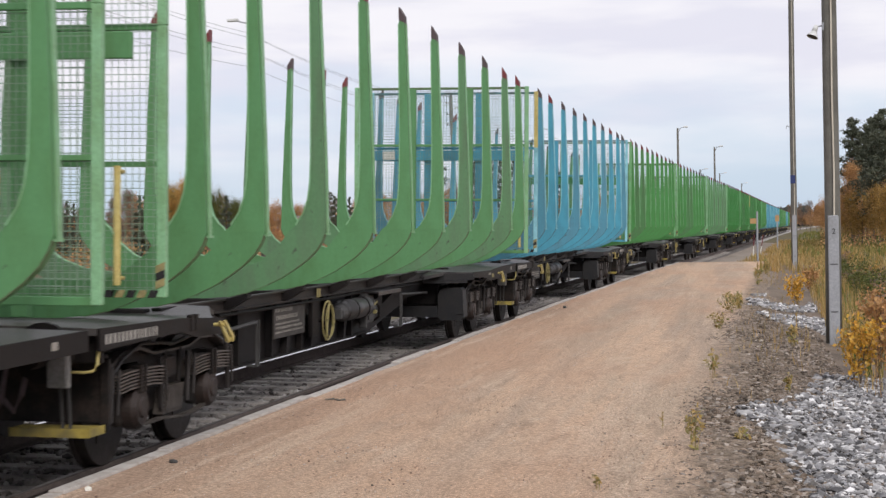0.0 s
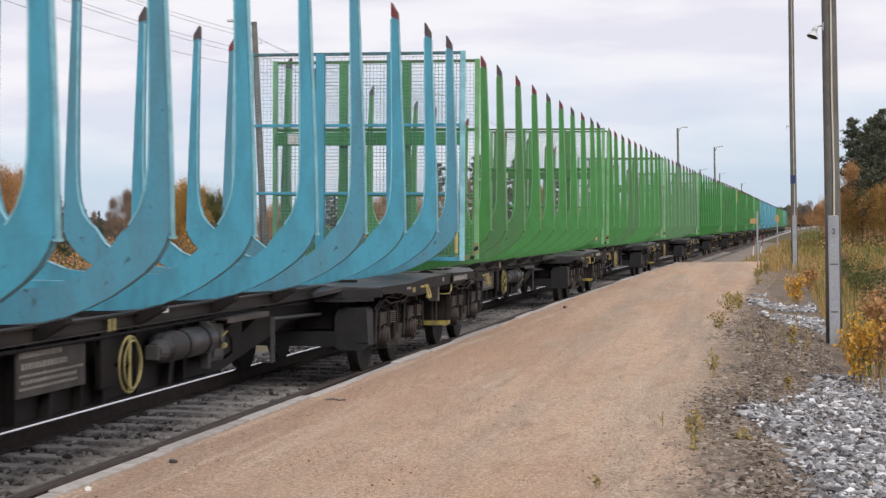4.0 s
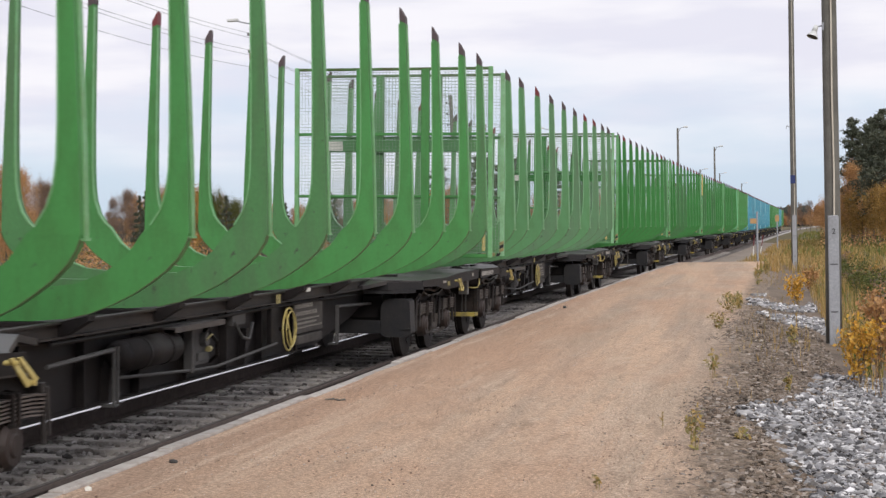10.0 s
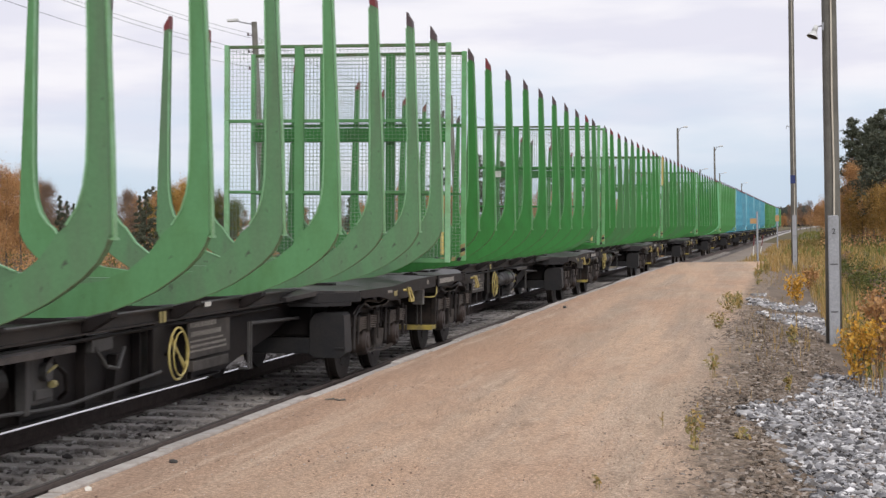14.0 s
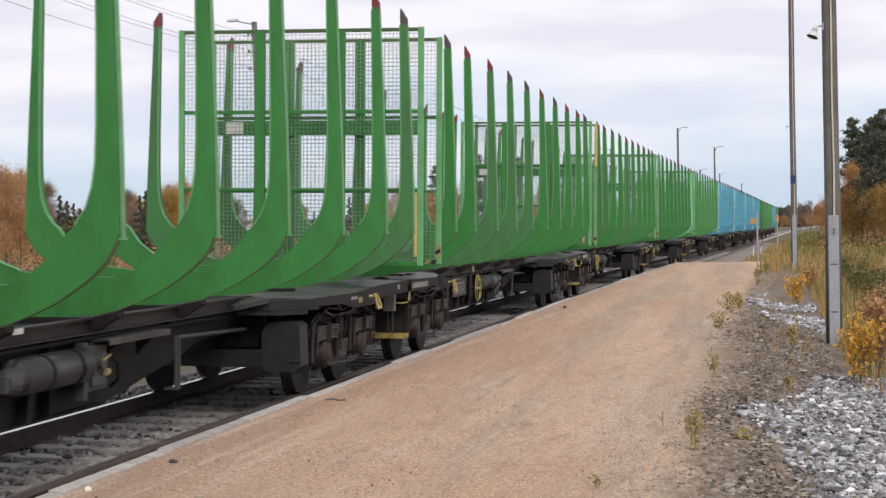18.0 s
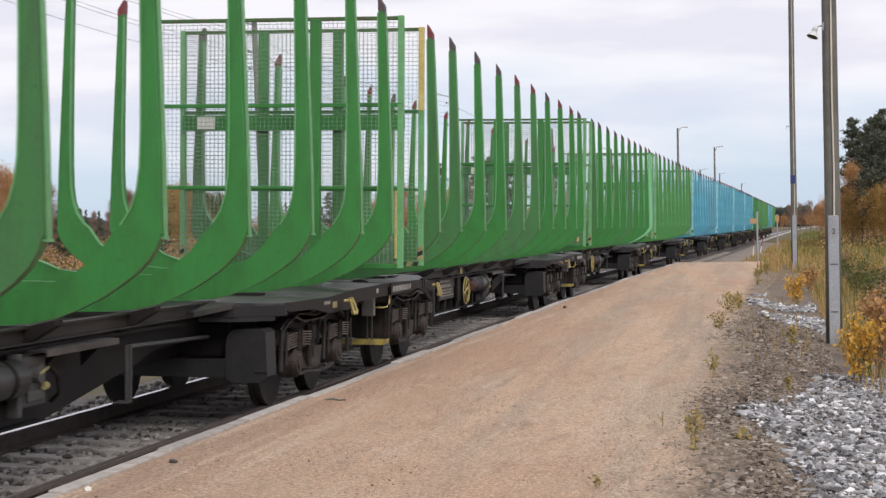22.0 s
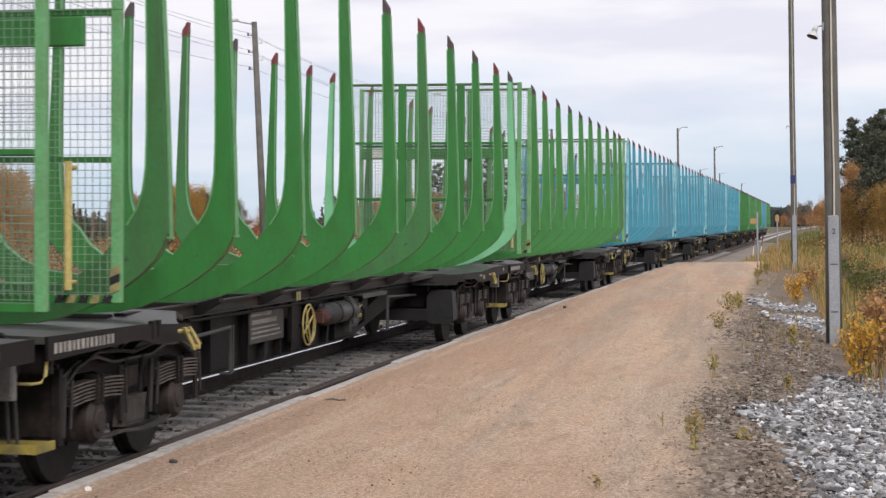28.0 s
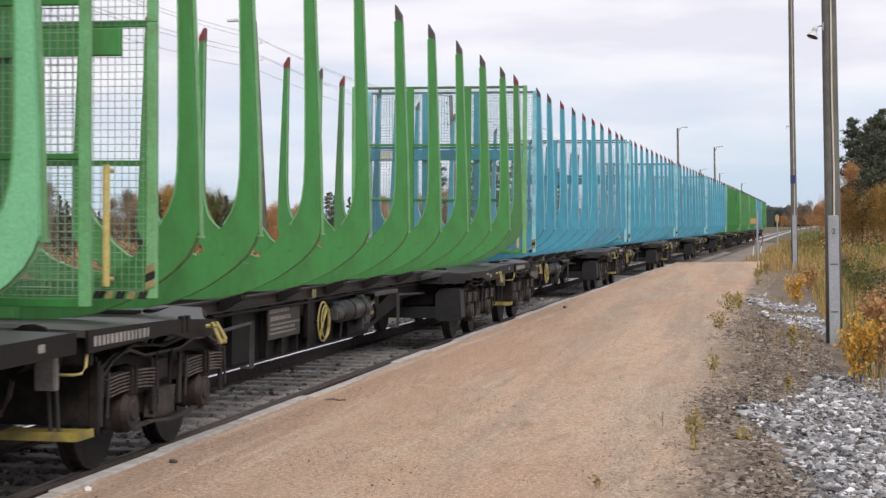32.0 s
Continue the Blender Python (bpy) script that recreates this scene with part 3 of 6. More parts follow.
# platform body and its sand surface
def platform_sheet():
    offs = [1.725, 2.0, 2.4, 2.8, 3.2, 3.6, 4.0, 4.4, 4.8, 5.1, 5.3, 5.5, 5.75, 6.1, 6.4]
    verts, faces = [], []
    ss = [-30 + i * 1.0 for i in range(30)] + [i * 0.4 for i in range(187)]
    for s in ss:
        edge = noise.noise(Vector((s * 0.35, 3.0, 0))) * 0.22
        for j, o in enumerate(offs):
            oo = o if j < 8 else o + edge * (j - 7) / 7
            z = PLAT_Z + 0.012 * noise.noise(Vector((oo * 1.2, s * 0.5, 1))) + 0.006 * noise.noise(Vector((oo * 4, s * 3, 2)))
            z -= 0.014 * math.exp(-((oo - 4.75) / 0.22) ** 2) + 0.012 * math.exp(-((oo - 3.45) / 0.22) ** 2)
            if o > 5.2:
                z -= (o - 5.2) * 0.035
            if o > 6:
                z -= 0.18 * (o - 5.9) / 0.5
            verts.append(tuple(beside(s, oo, z)))
    w = len(offs)
    mats = []
    for i in range(len(ss) - 1):
        for j in range(w - 1):
            a = i * w + j
            faces.append((a, a + 1, a + w + 1, a + w))
            mats.append(0)
    # closing end wall
    base = (len(ss) - 1) * w
    low = len(verts)
    for o in offs:
        verts.append(tuple(beside(ss[-1] + 0.25, o, -0.4)))
    for j in range(w - 1):
        faces.append((base + j, base + j + 1, low + j + 1, low + j))
    me = bpy.data.meshes.new("platform_surface")
    me.from_pydata(verts, [], faces)
    me.polygons.foreach_set("use_smooth", [True] * len(faces))
    mats += [1] * (len(faces) - len(mats))
    me.materials.append(SAND)
    me.materials.append(DIRT)
    me.polygons.foreach_set("material_index", mats)
    return new("platform_surface", me)


platform = thing("platform", pose(0, 0, 0), "low platform of packed reddish sand with wheel tracks", "platform", kind="structure")
platform_sheet().parent = platform

# ---- timber wagon: y along the track (front end at -y), x towards the platform, z above the rail ----
BUNKS = (-9.05, -7.45, -5.335, -3.23, -1.13, 0.96, 3.07, 5.18, 7.28, 8.87)
AXLE, WB, WR = 7.95, 0.88, 0.46
BOGIES = (-8.22, 7.56)
INNER = [(0.0, 1.40), (0.50, 1.405), (0.80, 1.44), (1.03, 1.53), (1.20, 1.665), (1.32, 1.83)]
OUTER = [(1.685, 1.83), (1.655, 1.735), (1.595, 1.64), (1.50, 1.545), (1.38, 1.455), (1.24, 1.365), (1.08, 1.285), (0.90, 1.215), (0.70, 1.17), (0.45, 1.15), (0.0, 1.145)]
STAKE = [(1.685, 1.83), (1.676, 2.4), (1.655, 3.1), (1.612, 4.42), (1.548, 4.535), (1.552, 3.1), (1.546, 2.55), (1.535, 2.30), (1.512, 2.14), (1.466, 2.0), (1.39, 1.885), (1.32, 1.83)]


def mirror(pts, sgn):
    """One side of a bunk; the stakes lean in a little towards their tips."""
    return [(sgn * (x + 0.026 * min(1.0, x / 1.3) * max(0.0, min(1.0, (4.5 - z) / 2.4))), z) for x, z in pts]


def bunk_part(parent, c, y, tips):
    full = mirror(INNER[::-1], 1) + mirror(INNER[1:], -1) + mirror(OUTER, -1) + mirror(OUTER[::-1][1:], 1)
    paint = WORN[c] if tips[2] else GREENS[c]
    bm = B()
    prism(bm, full, -0.075, 0.03)
    b = part("bunk", bm, paint, parent, "scuffed bunk" if tips[2] else "")
    b.matrix_basis = pose(-0.026, y, 0)
    for s in (1, -1):
        bm = B()
        prism(bm, mirror(STAKE, s), -0.075, 0.055)
        part("stake", bm, paint, b)
        bm = B()
        prism(bm, mirror([(1.619, 4.345), (1.616, 4.424), (1.545, 4.543), (1.545, 4.38)], s), -0.080, 0.06)
        part("stake_tip", bm, RED if tips[0 if s > 0 else 1] else SOOT, b, "painted stake tip")
        # worn flange on stake's inner edge and outer face, light painted in its tone
        bm = B()
        path = [(0.50, 1.405), (0.80, 1.44), (1.03, 1.53), (1.20, 1.665), (1.32, 1.83), (1.39, 1.885), (1.466, 2.0), (1.512, 2.14), (1.535, 2.30), (1.546, 2.55), (1.552, 3.1), (1.548, 4.34)]
        strip(bm, mirror(path[5 if s > 0 else 1:], s), -0.085, -0.035, -0.012 * s * -1)
        part("inner_flange", bm, EDGES[c], b, "worn edge strip painted pale for the light on it")
        bm = B()
        strip(bm, mirror([(1.687, 1.80), (1.677, 2.4), (1.657, 3.1), (1.616, 4.34)], s), -0.02, 0.05, -0.010 * s)
        bx(bm, *sorted((s * 1.636, s * 1.731)), -0.04, 0.06, 1.79, 1.808)
        part("outer_plate", bm, EDGES[c], b, "worn outer plate painted pale as the lit side")
        bm = B()
        strip(bm, mirror([(1.685, 1.80)] + OUTER[1:9], s), -0.081, -0.064, -0.007 * s * -1)
        part("lower_flange", bm, GRIMES[c], b, "grimy lower edge strip")
    return b


def headboard_part(parent, c, y, front, yellow_top=False):
    """Wire-mesh end frame; the front one carries a deep beam, a plate, a yellow rod and striped corner guards."""
    g, e = GREENS[c], EDGES[c]
    o = -1 if front else 1           # outward side
    bm = B()
    m = 0.50 if front else 0.535
    for x in (-m, m):
        bx(bm, x - 0.065, x + 0.065, -0.05, 0.05, 1.20, 4.39, 0.008)
    h = part("headboard", bm, g, parent)
    h.matrix_basis = pose(0, y, 0)
    for x in (-1.598, 1.598):
        bm = B()
        bx(bm, x - 0.035, x + 0.035, -0.035, 0.035, 1.36, 3.35, 0.006)
        part("end_post", bm, e, h)
        bm = B()
        bx(bm, x - 0.035, x + 0.035, -0.035, 0.035, 3.352, 4.42, 0.006)
        part("upper_post", bm, YELLOW if (yellow_top and x > 0) else e, h)
    for z, t in ((4.39, 0.022), (3.34, 0.024), (2.335, 0.02), (1.385, 0.03)):
        bm = B()
        bx(bm, -1.563, 1.563, -0.03, 0.03, z - t, z + t, 0.006)
        part("cross_rail", bm, GRIMES[c] if z > 4 else g, h)
    # fine wire grid
    bm = B()
    yy = o * 0.042
    z = 1.43
    while z < 4.35:
        bx(bm, -1.575, 1.575, yy - 0.004, yy + 0.004, z - 0.0023, z + 0.0023)
        z += 0.052
    x = -1.53
    while x < 1.55:
        bx(bm, x - 0.0018, x + 0.0018, *sorted((yy + 0.0042 * o, yy + 0.011 * o)), 1.40, 4.37)
        x += 0.054
    part("wire_mesh", bm, WIRES[c], h, "welded wire grid")
    if front:
        bm = B()
        bx(bm, -1.56, 1.40, -0.13, -0.065, 3.10, 3.30, 0.01)
        part("deep_beam", bm, g, h)
        bm = B()
        bx(bm, -1.36, -1.12, -0.142, -0.132, 3.12, 3.28)
        part("number_plate", bm, WHITE, h, "dirty white plate with unreadable marks")
        bm = B()
        rod(bm, (1.31, -0.16, 1.45), (1.31, -0.16, 2.32), 0.028)
        rod(bm, (1.31, -0.16, 1.5), (1.31, -0.04, 1.5), 0.016)
        rod(bm, (1.31, -0.16, 2.28), (1.31, -0.04, 2.28), 0.016)
        part("grab_rod", bm, YELLOW, h, "yellow vertical grab rod")
        for x in (1.36, -1.36):
            for k in range(5):
                bm = B()
                x0 = x - 0.20 + k * 0.085
                prism(bm, [(x0, 1.357), (x0 + 0.06, 1.357), (x0 + 0.085, 1.412), (x0 + 0.025, 1.412)], -0.048, -0.037)
                part("stripe", bm, DUSTY_YELLOW if k % 2 else GUARD, h)
            sx = math.copysign(1.598, x)
            for k in range(3):
                bm = B()
                z0 = 1.42 + k * 0.058
                prism(bm, [(sx - 0.034, z0), (sx + 0.034, z0 + 0.03), (sx + 0.034, z0 + 0.085), (sx - 0.034, z0 + 0.055)], -0.047, -0.036)
                part("stripe", bm, GUARD if k % 2 else DUSTY_YELLOW, h)
    return h


def bogie_part(parent, y, front):
    """Two axles under a sprung frame; the platform side carries springs, axle boxes and brake gear."""
    bm = B()
    bx(bm, -0.90, 0.90, -0.16, 0.16, 0.48, 0.80, 0.03)
    bx(bm, -0.45, 0.45, -0.35, 0.35, 0.78, 0.95, 0.03)
    b = part("bogie", bm, GRIME, parent, "grimy four-wheeled bogie")
    b.matrix_basis = pose(0, y, 0)
    for s in (1, -1):
        bm = B()
        prism(bm, [(-1.52, 0.62), (-1.44, 0.80), (-1.15, 0.885), (-0.75, 0.90), (-0.42, 0.84), (0.42, 0.84), (0.75, 0.90), (1.15, 0.885), (1.44, 0.80), (1.52, 0.62), (1.44, 0.60), (1.30, 0.76), (1.1, 0.80), (0.62, 0.80), (0.45, 0.72), (0.40, 0.38), (-0.40, 0.38), (-0.45, 0.72), (-0.62, 0.80), (-1.1, 0.80), (-1.30, 0.76), (-1.44, 0.60)], *sorted((s * 0.93, s * 1.02)), "x")
        part("side_frame", bm, GRIME, b)
        # rolled top flange of the frame, proud of the web
        bm = B()
        prism(bm, [(-1.50, 0.68), (-1.42, 0.82), (-1.14, 0.91), (-0.74, 0.925), (-0.42, 0.862), (0.42, 0.862), (0.74, 0.925), (1.14, 0.91), (1.42, 0.82), (1.50, 0.68), (1.48, 0.66), (1.40, 0.795), (1.13, 0.888), (0.75, 0.902), (0.43, 0.842), (-0.43, 0.842), (-0.75, 0.902), (-1.13, 0.888), (-1.40, 0.795), (-1.48, 0.66)], *sorted((s * 1.022, s * 1.10)), "x")
        part("frame_flange", bm, FRAME_EDGE, b)
        for a in (-WB, WB):
            bm = B()
            bx(bm, *sorted((s * 0.95, s * 1.06)), a - 0.19, a + 0.19, 0.32, 0.60, 0.04)
            part("axle_box", bm, GRIME, b, "oily axle box")
            bm = B()
            rod(bm, (s * 1.04, a, WR), (s * 1.13, a, WR), 0.175, 0.168, 28)
            rod(bm, (s * 1.13, a, WR), (s * 1.165, a, WR), 0.168, 0.135, 28)
            rod(bm, (s * 1.165, a, WR), (s * 1.178, a, WR), 0.085, 0.07, 18)
            part("axle_cap", bm, CAP, b, "rust-brown round axle cap")
        if s < 0:
            continue
        bm = B()
        prism(bm, [(-0.27, 0.34), (0.20, 0.34), (0.27, 0.56), (-0.22, 0.56)], 1.03, 1.11, "x")
        prism(bm, [(-0.22, 0.37), (0.16, 0.37), (0.22, 0.54), (-0.17, 0.54)], 1.112, 1.122, "x")
        part("brake_block_carrier", bm, DUSTY_IRON, b, "dusty grey-brown casting")
        bm = B()
        bx(bm, 1.02, 1.10, -0.12, 0.12, 0.62, 0.80, 0.02)
        rod(bm, (1.09, -0.20, 0.58), (1.09, -0.16, 0.86), 0.022, n=6)
        rod(bm, (1.09, 0.16, 0.58), (1.09, 0.20, 0.86), 0.022, n=6)
        part("damper", bm, GRIME, b)
        # bowed tie bar hanging between the axle boxes
        bm = B()
        strip(bm, [(-0.98, 0.335), (-0.70, 0.30), (-0.30, 0.305), (0.10, 0.275), (0.50, 0.275), (0.98, 0.335)], 0, 0.05, 0.022)
        bmesh.ops.rotate(bm, verts=bm.verts, cent=(0, 0, 0), matrix=Matrix.Rotation(radians(90), 3, "Z"))
        bmesh.ops.translate(bm, verts=bm.verts, vec=(1.13, 0, 0))
        part("tie_bar", bm, DUSTY_IRON, b)
        bm = B()
        tube(bm, [(1.09, -1.42, 0.70), (1.12, -1.2, 0.86), (1.12, -0.8, 0.955), (1.11, -0.3, 0.93), (1.10, 0, 0.90), (1.11, 0.4, 0.94), (1.12, 0.9, 0.965), (1.10, 1.35, 0.84)], 0.016)
        part("brake_pipe", bm, FRAME_EDGE, b)
        for a in (-WB, WB):
            # laminated leaf spring: long slightly bowed leaves with gaps between them
            bm = B()
            for k in range(6):
                half = 0.54 - 0.018 * k
                z = 0.768 - 0.026 * k
                pts = [(a - half, z - 0.020), (a - half * 0.55, z - 0.004), (a, z), (a + half * 0.55, z - 0.004), (a + half, z - 0.020)]
                prism(bm, pts + [(u, v - 0.013) for u, v in pts[::-1]], 1.075, 1.165, "x")
            part("leaf_spring", bm, SPRING, b, "laminated leaf spring with dusty leaf edges")
            bm = B()
            bx(bm, 1.06, 1.185, a - 0.065, a - 0.030, 0.585, 0.80, 0.006)
            bx(bm, 1.06, 1.185, a + 0.030, a + 0.065, 0.585, 0.80, 0.006)
            bx(bm, 1.06, 1.172, a - 0.075, a + 0.075, 0.575, 0.605, 0.006)
            part("spring_buckle", bm, GRIME, b)
            for k in (-0.56, 0.56):
                bm = B()
                rod(bm, (1.12, a + k * 0.96, 0.82), (1.12, a + k * 1.02, 0.40), 0.024, n=6)
                rod(bm, (1.17, a + k * 0.92, 0.80), (1.17, a + k * 0.98, 0.46), 0.014, n=6)
                part("spring_hanger", bm, FRAME_EDGE, b)
    if front:
        bm = B()
        bx(bm, -1.16, 1.16, -1.64, -1.585, 0.42, 0.93, 0.01)
        bx(bm, 1.12, 1.19, -1.66, -1.60, 0.36, 0.90, 0.008)
        part("headstock", bm, GRIME, b, "black bogie headstock plate")
    for a in (-WB, WB):
        bm = B()
        rod(bm, (-0.95, 0, 0), (0.95, 0, 0), 0.08, n=10)
        for s in (1, -1):
            x = s * 0.76
            rod(bm, (x, 0, 0), (x + s * 0.09, 0, 0), WR, WR, 28)
            rod(bm, (x - s * 0.03, 0, 0), (x, 0, 0), WR + 0.03, WR + 0.03, 28)
            for k in range(3):
                t = k * 2.094
                bx(bm, x + s * 0.088, x + s * 0.10, 0.25 * math.cos(t) - 0.05, 0.25 * math.cos(t) + 0.05, 0.25 * math.sin(t) - 0.05, 0.25 * math.sin(t) + 0.05)
        w = part("wheelset", bm, STEEL, b, "steel wheels on an axle")
        w.matrix_basis = pose(0, a, WR)
    return b


def glyph_bars(bm, y0, z0, n, h, w, gap, x, slope=0.0, seed=1):
    """Unreadable writing as plain bars on a side face."""
    rng = random.Random(seed)
    y = y0
    for i in range(n):
        k = w * rng.uniform(0.6, 1.1)
        z = z0 + slope * (y - y0)
        bx(bm, x, x + 0.004, y, y + k, z, z + h)
        y += k + gap


def build_wagon(c, variant=0):
    rng = random.Random(variant)
    words = {"green": "green", "light": "leaf-green", "pale": "faded green", "blue": "light blue"}[c]
    w = thing("timber_wagon", pose(0, -200, 0), f"empty {words} timber wagon with tall curved stakes and mesh ends", "freight wagon", "wagons of the timber train")
    # main frame: two deep girders well inside the bunks, fish-bellied towards the front
    wide = variant in (4, 5)          # the other underframe layout
    we = 2.6 if wide else 1.45
    bm = B()
    for s in (1, -1):
        prism(bm, [(-7.2, 0.86), (-6.9, 0.80), (-6.6, 0.405), (we, 0.39), (we + 2.1, 0.66), (we + 2.6, 0.76), (7.2, 0.80), (7.2, 1.06), (-7.2, 1.06)], *sorted((s * 0.48, s * 0.52)), "x")
        for y in np.arange(-6.0, we, 1.25):
            bx(bm, *sorted((s * 0.522, s * 0.60)), y - 0.015, y + 0.015, 0.41, 1.03)
        bx(bm, *sorted((s * 0.522, s * 0.60)), -6.5, we - 0.05, 0.41, 0.425)
    bx(bm, -0.30, 0.30, -10.1, 10.1, 0.80, 1.10)
    part("main_frame", bm, BLACK, w)
    for s in (1, -1):
        bm = B()
        prism(bm, [(s * 0.60, 1.02), (s * 0.69, 1.02), (s * 0.69, 1.035), (s * 0.655, 1.035), (s * 0.655, 1.132), (s * 0.69, 1.132), (s * 0.69, 1.148), (s * 0.60, 1.148)], -7.35, 5.3)
        part("side_sill", bm, SILL, w)
    for y in BUNKS[1:-1]:
        bm = B()
        bx(bm, -0.595, 0.595, y - 0.09, y + 0.09, 0.98, 1.144, 0.01)
        for s in (1, -1) if -7.3 < y < 5.0 else ():
            prism(bm, [(s * 0.66, 1.04), (s * 0.70, 1.04), (s * 0.90, 1.16), (s * 0.90, 1.20), (s * 0.66, 1.148)], y - 0.10, y + 0.05)
        part("bunk_bracket", bm, BLACK, w)
    for i, y in enumerate(BUNKS):
        b = bunk_part(w, c, y, (rng.random() < 0.28, rng.random() < 0.45, rng.random() < 0.28))
        if variant == 9 and i == len(BUNKS) - 1:
            for o in (b, *[k for k in b.children if k.name.startswith("stake") and "tip" not in k.name]):
                o.data.materials[0] = MINT
            tagged(b, "repainted mint-green bunk")
    headboard_part(w, c, -9.87, True, variant in (2, 8))
    headboard_part(w, c, 9.76, False)
    # decks over the bogies: pressed plates that narrow towards the middle of the wagon
    for e in (1, -1):
        if e > 0:
            line = [(4.55, 0.72, 1.075), (5.10, 0.95, 1.135), (5.57, 1.31, 1.118), (7.4, 1.31, 1.105), (8.6, 1.31, 1.145), (10.25, 1.31, 1.155)]
            low = [(5.57, 1.122), (7.4, 1.108), (8.6, 1.148), (10.27, 1.158), (10.27, 1.01), (8.75, 1.00), (8.25, 0.935), (7.3, 0.935), (6.6, 1.01), (5.66, 1.03), (5.57, 1.05)]
        else:
            line = [(-10.40, 1.31, 1.155), (-8.7, 1.31, 1.135), (-7.75, 1.31, 1.09), (-7.5, 1.20, 1.10), (-6.8, 0.95, 1.145), (-6.0, 0.74, 1.06)]
            low = [(-7.55, 1.085), (-7.75, 1.095), (-8.7, 1.14), (-10.42, 1.158), (-10.42, 0.995), (-9.2, 1.02), (-8.7, 1.03), (-8.3, 0.965), (-7.62, 0.955), (-7.50, 1.00)]
        bm = B()
        rows = []
        for y, hw, z in line:
            rows.append([bm.verts.new(c) for c in ((-hw, y, z), (-hw * 0.6, y, z + 0.012), (hw * 0.6, y, z + 0.012), (hw, y, z), (hw, y, z - 0.05), (-hw, y, z - 0.05))])
        for r0, r1 in zip(rows[:-1], rows[1:]):
            for j in range(6):
                bm.faces.new((r0[j], r0[(j + 1) % 6], r1[(j + 1) % 6], r1[j]))
        bm.faces.new(rows[0])
        bm.faces.new(rows[-1][::-1])
        d = part("end_deck", bm, DECK, w, "dusty dark steel deck over the bogie")
        for s in (1, -1):
            bm = B()
            prism(bm, low, *sorted((s * 1.312, s * 1.335)), "x")
            part("skirt", bm, BLACK, d, "black side skirt")
        if e > 0:
            # folded front lip of the deck
            bm = B()
            prism(bm, [(0.3, 5.02), (0.95, 5.06), (1.334, 5.53), (1.334, 5.565), (0.95, 5.10), (0.3, 5.06)], 1.00, 1.105, "z")
            prism(bm, [(0.62, 5.00), (1.02, 5.11), (1.25, 5.40), (1.25, 5.43), (1.0, 5.14), (0.62, 5.03)], 0.955, 0.998, "z")
            part("deck_lip", bm, GUARD, d)
            bm = B()
            glyph_bars(bm, 7.05, 1.035, 4, 0.035, 0.05, 0.03, 1.336, seed=variant + 40)
            tagged(part("small_marks", bm, MARK, d, "unreadable white marks"), kind="stuff")
            bm = B()
            bx(bm, 1.336, 1.341, 9.62, 9.72, 1.06, 1.115)
            part("end_mark", bm, MARK, d, "small white paint mark")
            bm = B()
            bx(bm, 1.336, 1.341, 7.42, 7.60, 0.985, 1.05)
            part("yellow_mark", bm, DUSTY_YELLOW, d)
        else:
            bm = B()
            glyph_bars(bm, -10.32, 1.04, 14, 0.070, 0.052, 0.036, 1.336, seed=variant)
            tagged(part("running_number", bm, LETTER, d, "row of unreadable white characters"), kind="stuff")
            for y in (-8.42, -8.30):
                bm = B()
                bx(bm, 1.30, 1.348, y - 0.03, y + 0.03, 1.02, 1.155, 0.006)
                part("deck_strap", bm, BLACK, d)
    for y in BOGIES:
        bogie_part(w, y, y < 0)
    # slanted yellow levers at the bogie's inner ends
    for y in (-7.85, 7.9):
        for s in (1, -1):
            bm = B()
            q = [(y - 0.20, 1.10)]
            prism(bm, [(q[0][0], 1.08), (q[0][0] + 0.06, 1.085), (y + 0.12, 0.90), (y + 0.05, 0.885)], *sorted((s * 1.44, s * 1.455)), "x")
            prism(bm, [(q[0][0] + 0.10, 1.08), (q[0][0] + 0.14, 1.085), (y + 0.20, 0.93), (y + 0.15, 0.91)], *sorted((s * 1.45, s * 1.465)), "x")
            rod(bm, (s * 1.38, y - 0.12, 1.05), (s * 1.47, y - 0.12, 1.05), 0.016)
            rod(bm, (s * 1.40, y + 0.14, 0.91), (s * 1.47, y + 0.14, 0.91), 0.022)
            part("brake_lever", bm, YELLOW, w, "slanted yellow lever plate")
    # shields in front of the wheels
    for e, yy in ((1, 5.72),):
        for s in (1, -1):
            bm = B()
            arc = [(s * (0.80 + 0.12 * (1 - math.cos(a))), 0.72 + 0.16 * math.sin(a)) for a in [j * math.pi / 12 for j in range(7)]]
            prism(bm, [(s * 0.80, 0.40)] + arc + [(s * 1.16, 0.88), (s * 1.20, 0.845), (s * 1.22, 0.42), (s * 1.16, 0.36), (s * 0.86, 0.36)], yy - 0.45, yy - 0.12)
            bx(bm, *sorted((s * 1.10, s * 1.228)), yy - 0.47, yy - 0.455, 0.46, 0.48, 0.003)
            part("wheel_shield", bm, GUARD, w, "dark grey sheet-steel wheel guard")
        bm = B()
        bx(bm, -0.795, 0.795, yy - 0.44, yy - 0.38, 0.40, 0.585, 0.01)
        part("cross_guard", bm, GUARD, w)
        # dark boxes added to close the view through the shaded gap
        bm = B()
        bx(bm, -0.28, 0.28, yy - 2.0, yy - 0.3, 0.60, 0.86, 0.03)
        bx(bm, -0.79, 0.79, yy - 0.30, yy - 0.22, 0.595, 0.93, 0.02)
        part("dark_filler", bm, BLACK, w)
